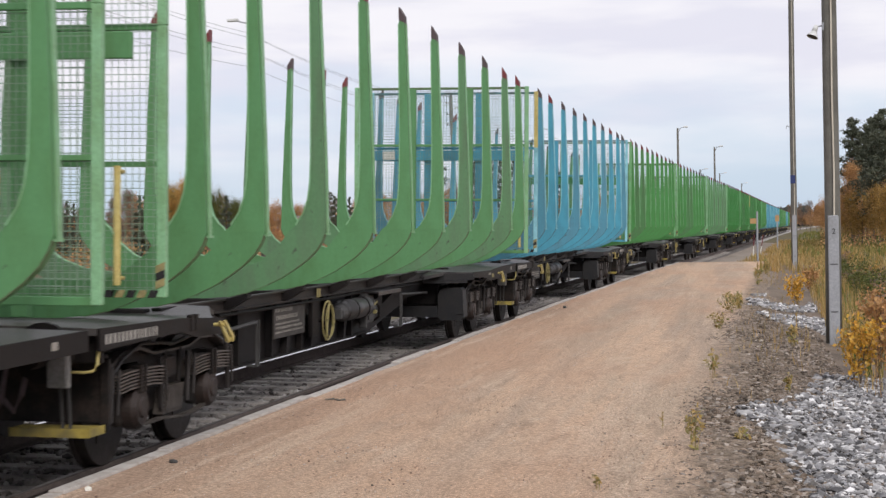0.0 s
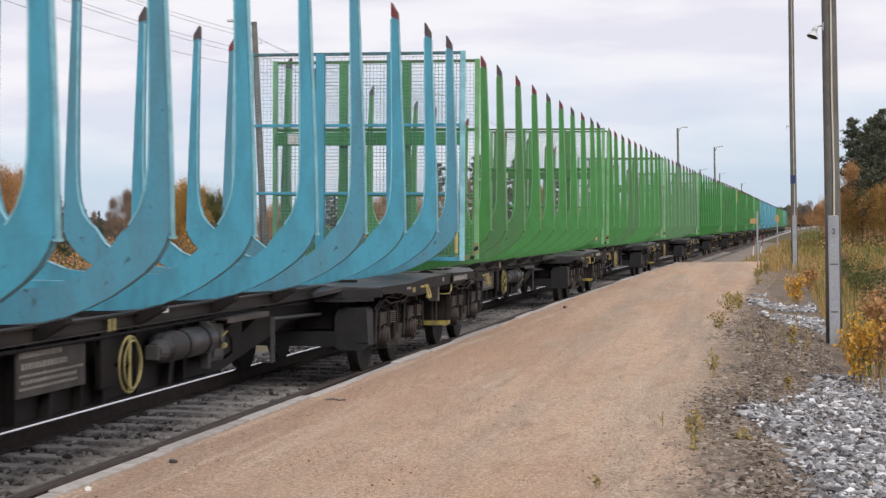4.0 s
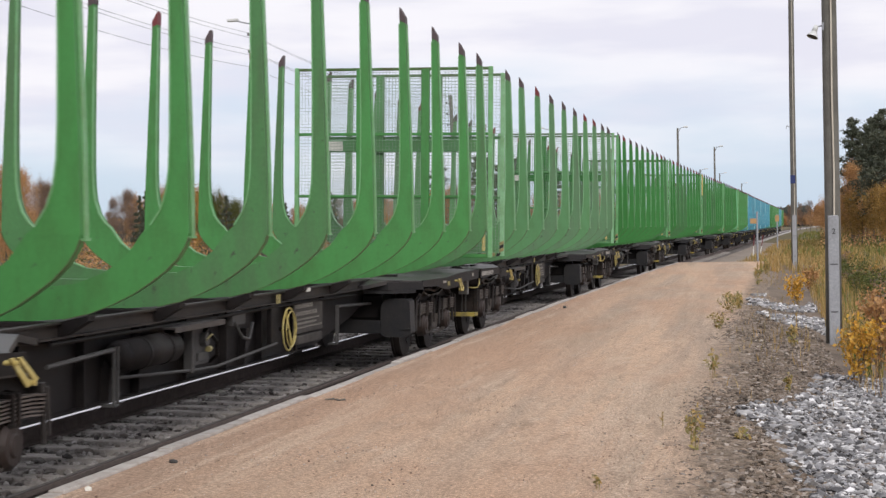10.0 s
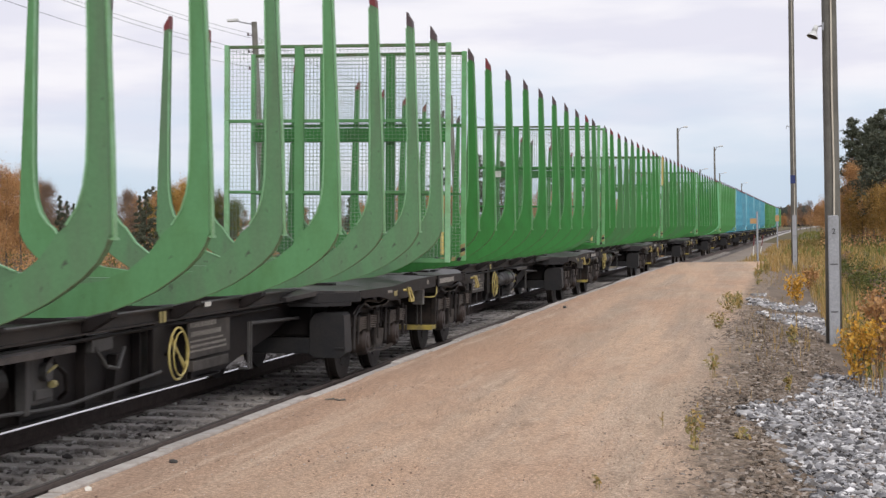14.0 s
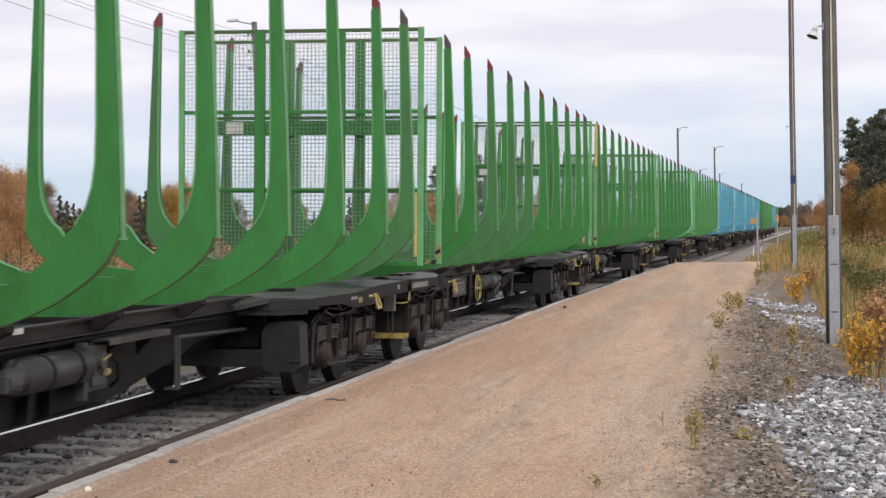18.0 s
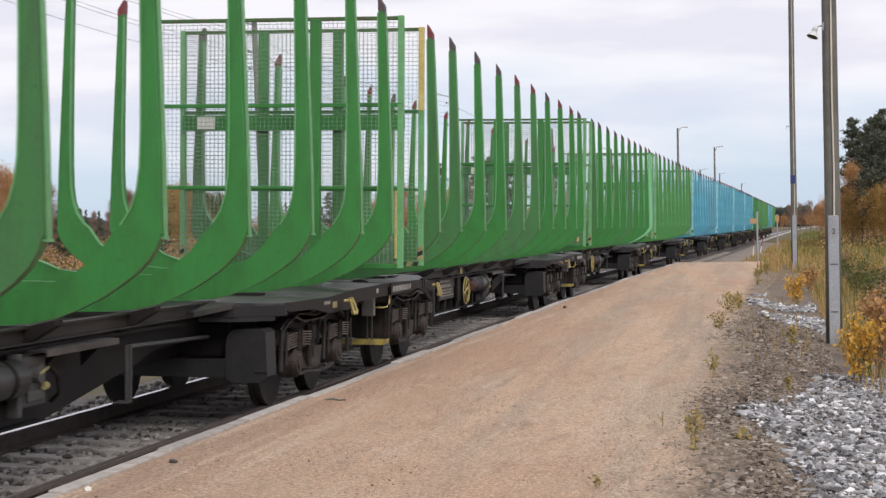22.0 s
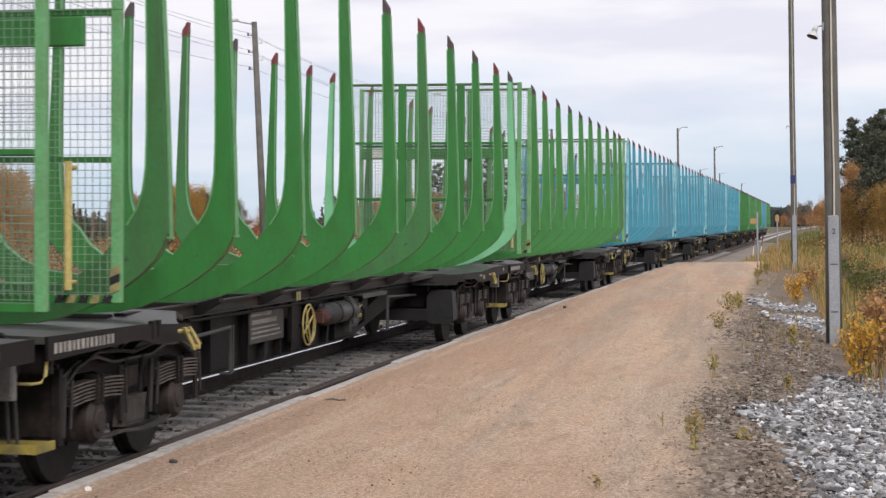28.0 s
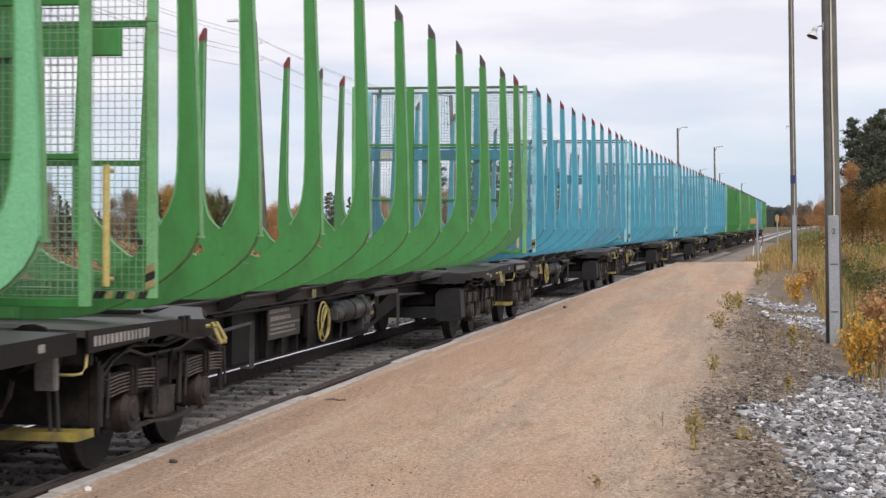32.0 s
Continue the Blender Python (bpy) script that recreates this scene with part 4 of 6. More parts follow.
    # data board, hand wheel, tanks, shelf on the platform side: two layouts
    if wide:
        yb, yw, yt, ysh, yg, ys = 1.42, 0.90, -4.15, -3.15, -2.25, (3.20, -4.35)
    else:
        yb, yw, yt, ysh, yg, ys = -3.57, -1.50, -0.55, 0.95, 0.80, (2.88, -4.42)
    bm = B()
    bx(bm, 0.62, 0.64, yb, yb + 1.30, 0.625, 0.985, 0.004)
    bd = part("data_board", bm, BOARD, w, "dirty grey board with unreadable writing")
    bm = B()
    for r, (n, h) in enumerate(((17, 0.050), (20, 0.046), (24, 0.020), (22, 0.026), (24, 0.020))):
        glyph_bars(bm, yb + 0.05 + 0.03 * (r % 2), 0.915 - (0.0, 0.085, 0.14, 0.19, 0.235)[r], (n - (variant + r) % 4) * 4 // 5, h, 0.036, 0.034, 0.641, seed=variant * 7 + r)
    tagged(part("board_writing", bm, MARK, bd, "rows of unreadable faded characters"), kind="stuff")
    ctr = Vector((0.72, yw, 0.722))
    wy = YELLOW if variant > 3 else OLD_YELLOW
    bm = B()
    tube(bm, [ctr + Vector((0, 0.245 * math.cos(t), 0.235 * math.sin(t))) for t in [i * math.pi / 14 for i in range(28)]], 0.011, 6, True)
    hw = part("hand_wheel", bm, wy, w, "yellow brake hand wheel")
    bm = B()
    tube(bm, [ctr + Vector((0.03, 0.205 * math.cos(t), 0.198 * math.sin(t))) for t in [i * math.pi / 14 for i in range(28)]], 0.008, 6, True)
    part("inner_ring", bm, wy, hw)
    for t in (0.9 + variant * 0.3, 0.9 + variant * 0.3 + math.pi / (2 if variant % 3 == 0 else 20)):
        bm = B()
        d = Vector((0, 0.235 * math.cos(t), 0.225 * math.sin(t)))
        rod(bm, ctr - d, ctr + d, 0.013, n=6)
        part("spoke", bm, wy, hw)
    bm = B()
    rod(bm, ctr, ctr - Vector((0.20, 0, 0)), 0.025, n=8)
    part("spindle", bm, BLACK, hw)
    bm = B()
    rod(bm, (0.66, yt, 0.79), (0.66, yt + 1.25, 0.79), 0.138, n=20)
    rod(bm, (0.66, yt - 0.07, 0.79), (0.66, yt, 0.79), 0.09, 0.138, 20)
    rod(bm, (0.66, yt + 1.25, 0.79), (0.66, yt + 1.32, 0.79), 0.138, 0.09, 20)
    tk = part("air_tank", bm, BLACK if wide else TANK, w, "cylindrical air tank", True)
    for y in (yt + 0.42, yt + 1.0):
        bm = B()
        rod(bm, (0.66, y - 0.025, 0.79), (0.66, y + 0.025, 0.79), 0.145, n=20)
        part("strap", bm, BLACK, tk)
    if not wide:
        bm = B()
        rod(bm, (0.66, yt - 0.20, 0.77), (0.66, yt - 0.07, 0.77), 0.075, 0.11, 14)
        bx(bm, 0.60, 0.72, yt - 0.26, yt - 0.20, 0.70, 0.83, 0.01)
        part("tank_valve", bm, RUSTY if variant in (8, 9) else GREYBOX, tk, "rust-red valve on the tank's end" if variant in (8, 9) else "")
    bm = B()
    bx(bm, 0.60, 0.80, ysh, ysh + 1.45, 0.955, 0.975, 0.004)
    bx(bm, 0.795, 0.803, ysh, ysh + 1.45, 0.925, 0.975)
    sh = part("shelf", bm, DECK, w, "dusty steel shelf on brackets")
    for y in (ysh + 0.30, ysh + 1.15):
        bm = B()
        prism(bm, [(0.60, 0.953), (0.79, 0.953), (0.60, 0.76)], y - 0.015, y + 0.015)
        part("shelf_bracket", bm, BLACK, sh)
    # brake gear housing with its rods, taps and a hose
    bm = B()
    bx(bm, 0.56, 0.68, yg, yg + 0.42, 0.56, 0.93, 0.015)
    rod(bm, (0.68, yg + 0.20, 0.80), (0.74, yg + 0.20, 0.80), 0.07, n=14)
    bx(bm, 0.68, 0.70, yg + 0.05, yg + 0.36, 0.60, 0.68, 0.006)
    bx(bm, 0.60, 0.69, yg - 0.10, yg - 0.02, 0.50, 0.96, 0.01)
    gb = part("brake_gear_box", bm, GREYBOX, w, "brake gear housing")
    bm = B()
    rod(bm, (0.74, yg + 0.16, 0.80), (0.75, yg + 0.30, 0.84), 0.012, n=6)
    rod(bm, (0.71, yg + 0.30, 0.70), (0.71, yg + 0.36, 0.70), 0.03, n=8)
    part("tap", bm, DUSTY_YELLOW, gb, "dirty yellow tap handle")
    bm = B()
    tube(bm, [(0.68, yg + 0.42, 0.86), (0.72, yg + 0.54, 0.76), (0.70, yg + 0.62, 0.62), (0.60, yg + 0.70, 0.55)], 0.018)
    part("brake_pipe", bm, BLACK, gb)
    for y in ys:
        bm = B()
        bx(bm, 0.60, 0.72, y - 0.06, y + 0.06, 0.395, 0.412)
        fs = part("foot_step", bm, GREYBOX, w)
        for dy in (-0.045, 0.045):
            bm = B()
            bx(bm, 0.695, 0.715, y + dy - 0.014, y + dy + 0.014, 0.41, 0.885)
            part("step_hanger", bm, GREYBOX, fs)
    for a, c in (((0.70, ys[0] + 0.06, 0.865), (0.62, ys[0] + 2.4, 0.80)), ((0.70, ys[1] - 0.06, 0.865), (0.66, ys[1] - 1.3, 0.82))):
        bm = B()
        rod(bm, a, c, 0.020, n=6)
        part("pull_rod", bm, GREYBOX, w)
    # slanting stiffeners on the girder
    for y in ((yt + 0.35, yb + 0.65, yw - 0.32) if not wide else (yt - 0.1, yb + 0.2, -0.4)):
        bm = B()
        prism(bm, [(y, 0.42), (y + 0.09, 0.42), (y + 0.24, 0.80), (y + 0.08, 0.80)], 0.522, 0.60, "x")
        part("web_rib", bm, BLACK, w)
    bm = B()
    bx(bm, 0.691, 0.697, yw + 0.86, yw + 1.03, 1.105, 1.147)
    part("small_plate", bm, WHITE, w, "small white plate")
    for k in range(2):
        bm = B()
        bx(bm, 0.691, 0.696, yw - 0.42 + k * 0.10, yw - 0.35 + k * 0.10, 1.02, 1.12)
        part("yellow_mark", bm, OLD_YELLOW, w)
    bm = B()
    bx(bm, 0.60, 0.655, yw - 0.48, yw - 0.18, 0.55, 1.02, 0.01)
    part("wheel_bracket", bm, BLACK, w)
    bm = B()
    tube(bm, [(0.66, -5.6, 0.985), (0.66, -2.0, 0.975), (0.64, 0.6, 0.985), (0.62, 4.6, 0.96)], 0.018)
    part("train_pipe", bm, BLACK, w)
    if wide:
        bm = B()
        tube(bm, [(0.66, -4.25, 0.62), (0.66, -2.1, 0.515), (0.66, -1.5, 0.50), (0.68, 0.55, 0.585)], 0.016)
        part("pull_rod", bm, GREYBOX, w)
        bm = B()
        bx(bm, 0.58, 0.66, -1.0, -0.55, 0.86, 1.0, 0.01)
        tube(bm, [(0.66, -0.95, 0.90), (0.70, -0.8, 0.74), (0.68, -0.5, 0.70), (0.66, -0.3, 0.86)], 0.018)
        part("valve_block", bm, GREYBOX, w, "valve with a looped pipe")
        bm = B()
        bx(bm, 0.54, 0.66, yb + 0.1, yb + 1.2, 0.50, 0.60, 0.01)
        part("battery_box", bm, BOARD, w)
    # front end: yellow tread, lamp box, hoses
    for e in (-1,):
        bm = B()
        bx(bm, 0.60, 1.21, -10.30, -10.03, 0.40, 0.425, 0.004)
        bx(bm, 0.60, 1.21, -10.31, -10.301, 0.365, 0.43)
        bx(bm, 1.211, 1.22, -10.31, -10.03, 0.37, 0.432)
        st = part("tread", bm, TREAD_YELLOW, w, "worn yellow shunter's step")
        for x in (0.99, 1.05):
            bm = B()
            rod(bm, (x, -10.26, 0.42), (x + 0.02, -10.36, 0.80), 0.014, n=6)
            part("hanger", bm, GREYBOX, st)
        bm = B()
        bx(bm, 0.98, 1.14, -10.53, -10.46, 0.74, 1.02, 0.012)
        bx(bm, 0.99, 1.13, -10.542, -10.531, 0.77, 0.98, 0.004)
        part("lamp_box", bm, LAMPBOX, w, "light grey tail-lamp bracket box")
        bm = B()
        tube(bm, [(1.30, -10.36, 1.0), (1.30, -10.38, 0.90), (1.28, -10.41, 0.855), (1.22, -10.42, 0.845), (0.9, -10.42, 0.85)], 0.011)
        part("end_handrail", bm, YELLOW, w, "bent yellow handrail")
    for x, dz in ((0.62, 0.0), (0.78, 0.06), (0.50, -0.05)):
        bm = B()
        tube(bm, [(x, -10.28, 0.95), (x, -10.40, 0.86), (x - 0.02, -10.45, 0.62 + dz), (x - 0.08, -10.45, 0.50 + dz), (x - 0.16, -10.44, 0.58 + dz)], 0.020)
        part("air_hose", bm, SOOT, w, "hanging rubber air hose")
    for e in (1, -1):
        for s in (1, -1):
            bm = B()
            rod(bm, (s * 0.93, e * 10.16, 0.98), (s * 0.93, e * 10.34, 0.98), 0.10, n=12)
            rod(bm, (s * 0.93, e * 10.34, 0.98), (s * 0.93, e * 10.45, 0.98), 0.07, n=12)
            rod(bm, (s * 0.93, e * 10.43, 0.98), (s * 0.93, e * 10.455, 0.98), 0.22, n=18)
            part("buffer", bm, BLACK, w)
        bm = B()
        bx(bm, -1.30, 1.30, e * 10.27 - 0.03, e * 10.27 + 0.03, 1.0 if e > 0 else 0.90, 1.145, 0.01)
        part("end_beam", bm, BLACK, w)
        bm = B()
        tube(bm, [(0.35 * e, e * 10.25, 0.90), (0.36 * e, e * 10.42, 0.80), (0.34 * e, e * 10.44, 0.55), (0.2 * e, e * 10.40, 0.45)], 0.025)
        part("brake_hose", bm, SOOT, w)
        bm = B()
        bx(bm, -0.06, 0.06, *sorted((e * 10.2, e * 10.46)), 0.90, 1.04, 0.02)
        part("coupler", bm, GRIME, w)
    return w

# ---- the train ----
PITCH_W = 20.92
COLOURS = ("pale", "pale", "blue", "light", "light", "pale", "green", "green", "green", "green", "light", "blue", "blue", "blue", "blue", "green", "light", "light", "blue", "light")
TRAIN = []
for i, c in enumerate(COLOURS):
    TRAIN.append(build_wagon(c, i))


def way(t):
    """Place along the line of the second wagon's front end at t seconds; the train slows gently."""
    return 12.188 - 7.03824 * t + 0.0277349 * t ** 2 + 0.00088975 * t ** 3 - 0.0000199654 * t ** 4 - 0.2 * math.exp(-((t - 15) / 2.2) ** 2) - 0.22 * math.exp(-((t - 28.6) / 2.6) ** 2) + 0.2 * math.exp(-((t - 17.6) / 1.3) ** 2) + 0.16 * math.exp(-((t - 31.6) / 1.4) ** 2)


def place(i, t):
    """A wagon rides with both bogies on the line."""
    s = way(t) + (i - 1) * PITCH_W + 9.98
    a, b = centre(s - AXLE), centre(s + AXLE)
    h = math.atan2(b[0] - a[0], b[1] - a[1])
    return pose((a[0] + b[0]) / 2, (a[1] + b[1]) / 2, 0, 0, CANT, -math.degrees(h))

# ---- vegetation ----
BARK = material("grey_bark", (0.13, 0.105, 0.085), 0.9, dark=(0.06, 0.05, 0.04), grain=20, stain=4, amount=0.9, bump=0.5)
PINE_BARK = material("pine_bark", (0.17, 0.085, 0.05), 0.9, dark=(0.07, 0.045, 0.035), grain=20, stain=4, amount=0.9, bump=0.5)
LEAF = {
    "orange": palette("orange_birch_leaf", [(0.46, 0.25, 0.11), (0.54, 0.30, 0.13), (0.38, 0.20, 0.095), (0.46, 0.28, 0.11), (0.32, 0.18, 0.09)], 0.6, translucent=0.25),
    "yellow": palette("yellow_birch_leaf", [(0.42, 0.245, 0.06), (0.48, 0.29, 0.07), (0.34, 0.205, 0.06), (0.36, 0.19, 0.06)], 0.6, translucent=0.25),
    "gold": palette("golden_birch_leaf", [(0.34, 0.20, 0.055), (0.42, 0.25, 0.065), (0.27, 0.16, 0.05), (0.20, 0.145, 0.05)], 0.6, translucent=0.25),
    "brown": palette("bare_brown_twig_leaf", [(0.19, 0.135, 0.105), (0.25, 0.165, 0.115), (0.16, 0.12, 0.10), (0.27, 0.165, 0.09)], 0.7, translucent=0.15),
    "green": palette("dull_green_leaf", [(0.06, 0.085, 0.025), (0.10, 0.11, 0.03), (0.15, 0.14, 0.035), (0.05, 0.07, 0.02)], 0.6, translucent=0.2),
    "needle": palette("dark_pine_needle", [(0.060, 0.074, 0.050), (0.084, 0.096, 0.064), (0.112, 0.118, 0.078), (0.068, 0.076, 0.054)], 0.6, translucent=0.1),
}
WEED = palette("weed_leaf", [(0.17, 0.19, 0.07), (0.36, 0.30, 0.11), (0.48, 0.32, 0.11), (0.24, 0.22, 0.10), (0.46, 0.35, 0.18)], 0.6, translucent=0.3)
BUSH = palette("bright_bush_leaf", [(0.62, 0.33, 0.04), (0.72, 0.44, 0.07), (0.48, 0.24, 0.03), (0.66, 0.40, 0.10), (0.34, 0.26, 0.05)], 0.6, translucent=0.3)
STRAW = palette("straw_grass", [(0.36, 0.235, 0.08), (0.44, 0.30, 0.115), (0.28, 0.18, 0.06), (0.22, 0.18, 0.05), (0.48, 0.35, 0.17), (0.38, 0.21, 0.07)], 0.7, translucent=0.25)
GREEN_GRASS = palette("fading_green_grass", [(0.10, 0.13, 0.03), (0.16, 0.16, 0.04), (0.25, 0.20, 0.06), (0.08, 0.11, 0.03)], 0.7, translucent=0.25)


def leaf_cloud(name, centres, size, mat, parent, seed, long=1.3, droop=0.0):
    """Many small pointed leaves, each with its own turn."""
    rng = np.random.default_rng(seed)
    n = len(centres)
    u = rng.normal(size=(n, 3))
    u[:, 2] -= droop
    u /= np.linalg.norm(u, axis=1, keepdims=True)
    w = np.cross(u, rng.normal(size=(n, 3)))
    w /= np.linalg.norm(w, axis=1, keepdims=True)
    k = np.cross(u, w)
    s = size * rng.uniform(0.6, 1.4, (n, 1))
    a = centres - u * s * long * 0.5
    c = centres + u * s * long * 0.5
    b = centres + w * s * 0.42 + k * s * 0.12
    d = centres - w * s * 0.42 + k * s * 0.12
    v = np.stack([a, b, c, d], 1).reshape(-1, 3)
    i = np.arange(n) * 4
    f = np.concatenate([np.stack([i, i + 1, i + 2], 1), np.stack([i, i + 2, i + 3], 1)])
    me = bpy.data.meshes.new(name)
    me.from_pydata(v.tolist(), [], f.tolist())
    me.materials.append(mat)
    o = new(name, me)
    o.parent = parent
    return o


def broadleaf(h, width, leaf, seed, n, size, label, name="birch_tree"):
    rng = np.random.default_rng(seed)
    t = thing(name, pose(0, -300, 0), label, "tree", "birches beside the line")
    bm = B()
    bend = rng.normal(0, 0.03 * h, 2)
    pts = [(bend[0] * (i / 5) ** 2, bend[1] * (i / 5) ** 2, h * 0.97 * i / 5) for i in range(6)]
    taper(bm, pts, [0.013 * h * (1 - i / 5.3) for i in range(6)], 7)
    part("trunk", bm, BARK, t)
    bm = B()
    cs = []
    limbs = int(12 + h)
    for i in range(limbs):
        f = 0.22 + 0.75 * i / limbs
        a = i * 2.4 + rng.uniform(-0.4, 0.4)
        reach = width * (0.95 - abs(f - 0.40) * 1.05) * rng.uniform(0.35, 1.1)
        z0 = h * f
        x0, y0 = bend * f ** 2
        end = np.array([x0 + math.cos(a) * reach, y0 + math.sin(a) * reach, z0 + reach * rng.uniform(0.7, 1.7)])
        end[2] = min(end[2], h)
        rod(bm, (x0, y0, z0), tuple(end), 0.004 * h * (1.1 - f), 0.0012 * h, 5, False)
        for k in range(3):
            q = np.array([x0, y0, z0]) * (0.55 - 0.15 * k) + end * (0.45 + 0.15 * k)
            tip = q + rng.normal(0, 0.22 * width, 3) + np.array([0, 0, 0.1 * h * 0.5])
            rod(bm, tuple(q), tuple(tip), 0.0015 * h, 0.0006 * h, 4, False)
            m = n // (limbs * 3)
            cs.append(tip + rng.normal(0, 1, (m, 3)) * np.array([0.13, 0.13, 0.20]) * width)
    part("branchwork", bm, BARK, t)
    leaf_cloud("crown", np.concatenate(cs), size, LEAF[leaf], t, seed + 1, droop=0.4)
    return t


def pine(h, seed, n, size, label, low=0.35, spread=0.2, name="pine_tree"):
    rng = np.random.default_rng(seed)
    t = thing(name, pose(0, -300, 0), label, "tree", "pines beside the line")
    bm = B()
    taper(bm, [(0, 0, h * i / 5) for i in range(6)], [0.014 * h * (1 - i / 5.2) for i in range(6)], 8)
    part("trunk", bm, PINE_BARK, t)
    bm = B()
    cs = []
    limbs = int(18 + h * 1.5)
    for i in range(limbs):
        f = low + (0.98 - low) * i / limbs
        a = i * 2.4 + rng.uniform(-0.5, 0.5)
        reach = h * spread * ((1.15 - f) ** 0.7 if low > 0.1 else (1.02 - f) ** 0.9) * rng.uniform(0.55, 1.15) * (1.0 if f > low + 0.08 else 0.7)
        end = np.array([math.cos(a) * reach, math.sin(a) * reach, h * f + reach * rng.uniform(-0.15, 0.35)])
        rod(bm, (0, 0, h * f), tuple(end), 0.0035 * h, 0.001 * h, 5, False)
        m = max(4, n // (limbs * 4))
        for k in (0.4, 0.62, 0.82, 1.0):
            c = np.array([0, 0, h * f]) * (1 - k) + end * k
            cs.append(c + rng.normal(0, 1, (m, 3)) * np.array([0.34, 0.34, 0.27]) * max(reach, (0.07 if low > 0.1 else 0.025) * h) * 0.5)
    part("branchwork", bm, PINE_BARK, t)
    leaf_cloud("crown", np.concatenate(cs), size, LEAF["needle"], t, seed + 1, long=2.2)
    return t


def plant(parent, base, h, width, leaf_mat, seed, stems, leaves, size, name="bush", label="", category="bush", group=""):
    rng = np.random.default_rng(seed)
    t = thing(name, pose(*base, 0, 0, 0), label, category, group)
    bm = B()
    cs = []
    for i in range(stems):
        a = rng.uniform(0, 6.283)
        lean = width * rng.uniform(0.1, 0.55)
        top = np.array([math.cos(a) * lean, math.sin(a) * lean, h * rng.uniform(0.6, 1.0)])
        mid = top * 0.5 + np.array([0, 0, 0.06 * h])
        foot = (math.cos(a) * 0.02, math.sin(a) * 0.02, -0.03)
        tube(bm, [foot, tuple(mid), tuple(top)], 0.0008 + 0.0022 * h, 4)
        m = max(1, int(leaves * (0.8 if name == "weed" else 1)) // stems)
        f = rng.uniform(0.08 if name == "weed" else 0.12, 1.05, (m, 1))
        cs.append(mid * (1 - f) * f * 2 + top * f + rng.normal(0, 1, (m, 3)) * width * np.array([0.13, 0.13, 0.09]))
    tagged(part("stem_clump", bm, leaf_mat if name == "weed" else BARK, t), kind="stuff")
    leaf_cloud("leaves", np.concatenate(cs), size, leaf_mat, t, seed + 3, long=2.0 if name == "weed" else 1.3)
    return t


def grass(name, places, heights, mat, seed, label, width=0.008):
    """Blades of grass, each a bent two-step strip."""
    rng = np.random.default_rng(seed)
    n = len(places)
    a = rng.uniform(0, 6.283, n)
    lean = rng.uniform(0.05, 0.5, n) * heights
    d = np.stack([np.cos(a), np.sin(a), np.zeros(n)], 1)
    side = np.stack([-np.sin(a), np.cos(a), np.zeros(n)], 1) * (width * rng.uniform(0.6, 1.5, n))[:, None]
    up = np.array([0, 0, 1.0])[None] * heights[:, None]
    v = np.stack([places - side, places + side, places + d * lean[:, None] * 0.3 + up * 0.55 + side * 0.8, places + d * lean[:, None] * 0.3 + up * 0.55 - side * 0.8, places + d * lean[:, None] + up], 1).reshape(-1, 3)
    i = np.arange(n) * 5
    f = np.concatenate([np.stack([i, i + 1, i + 2], 1), np.stack([i, i + 2, i + 3], 1), np.stack([i + 3, i + 2, i + 4], 1)])
    me = bpy.data.meshes.new(name)
    me.from_pydata(v.tolist(), [], f.tolist())
    me.materials.append(mat)
    return tagged(new(name, me), label, "grass", kind="stuff")


def foot(x, y):
    """Height of the land at a world place."""
    s = y
    xc, _ = centre(s)
    return land_z(x - xc, s)


# low shrubs between the meadow and the wood on the platform's side
rngr = np.random.default_rng(28)
nr = 9000
tr = rngr.uniform(0.037, 0.078, nr)
dr = rngr.uniform(135, 330, nr)
xr = EYE.x + tr * dr
hr = np.abs(rngr.normal(0, 0.75, nr)) * (0.35 + 0.9 * np.abs(np.sin(xr * 0.9) * np.sin(dr * 0.06)))
csr = np.stack([xr, dr, -0.5 + hr], 1)
tagged(leaf_cloud("thicket", csr[: nr // 2], 0.16, LEAF["orange"], None, 29), "low rust-brown shrubs at the meadow's edge", "shrubs", kind="stuff")
tagged(leaf_cloud("thicket", csr[nr // 2:], 0.16, LEAF["green"], None, 30), "low olive-green shrubs at the meadow's edge", "shrubs", kind="stuff")

# trees: a few grown once, then repeated
BIRCHES = [
    broadleaf(7.0, 1.9, "orange", 11, 15000, 0.075, "young birch with thinning orange autumn leaves"),
    broadleaf(6.0, 1.7, "yellow", 12, 15000, 0.075, "young birch with yellow autumn leaves"),
    broadleaf(8.0, 1.8, "brown", 13, 12000, 0.065, "nearly bare brown birch"),
    broadleaf(4.6, 1.9, "orange", 14, 14000, 0.075, "low orange autumn birch"),
    broadleaf(6.5, 1.9, "green", 15, 15000, 0.075, "dull green broadleaf tree in autumn"),
    broadleaf(4.6, 1.5, "gold", 16, 9000, 0.075, "low golden autumn birch"),
]
PINES = [
    pine(13.0, 21, 6500, 0.12, "tall dark green pine with a bare lower trunk", 0.36, 0.17),
    pine(12.0, 22, 8000, 0.12, "dark green pine with a dense crown", 0.2, 0.21),
    pine(6.5, 23, 6000, 0.10, "small dark spruce-like conifer", 0.08, 0.17),
]


def ray_place(tx, y):
    """World x for a bearing (dx per dy from the eye) at distance y."""
    return EYE.x + tx * y


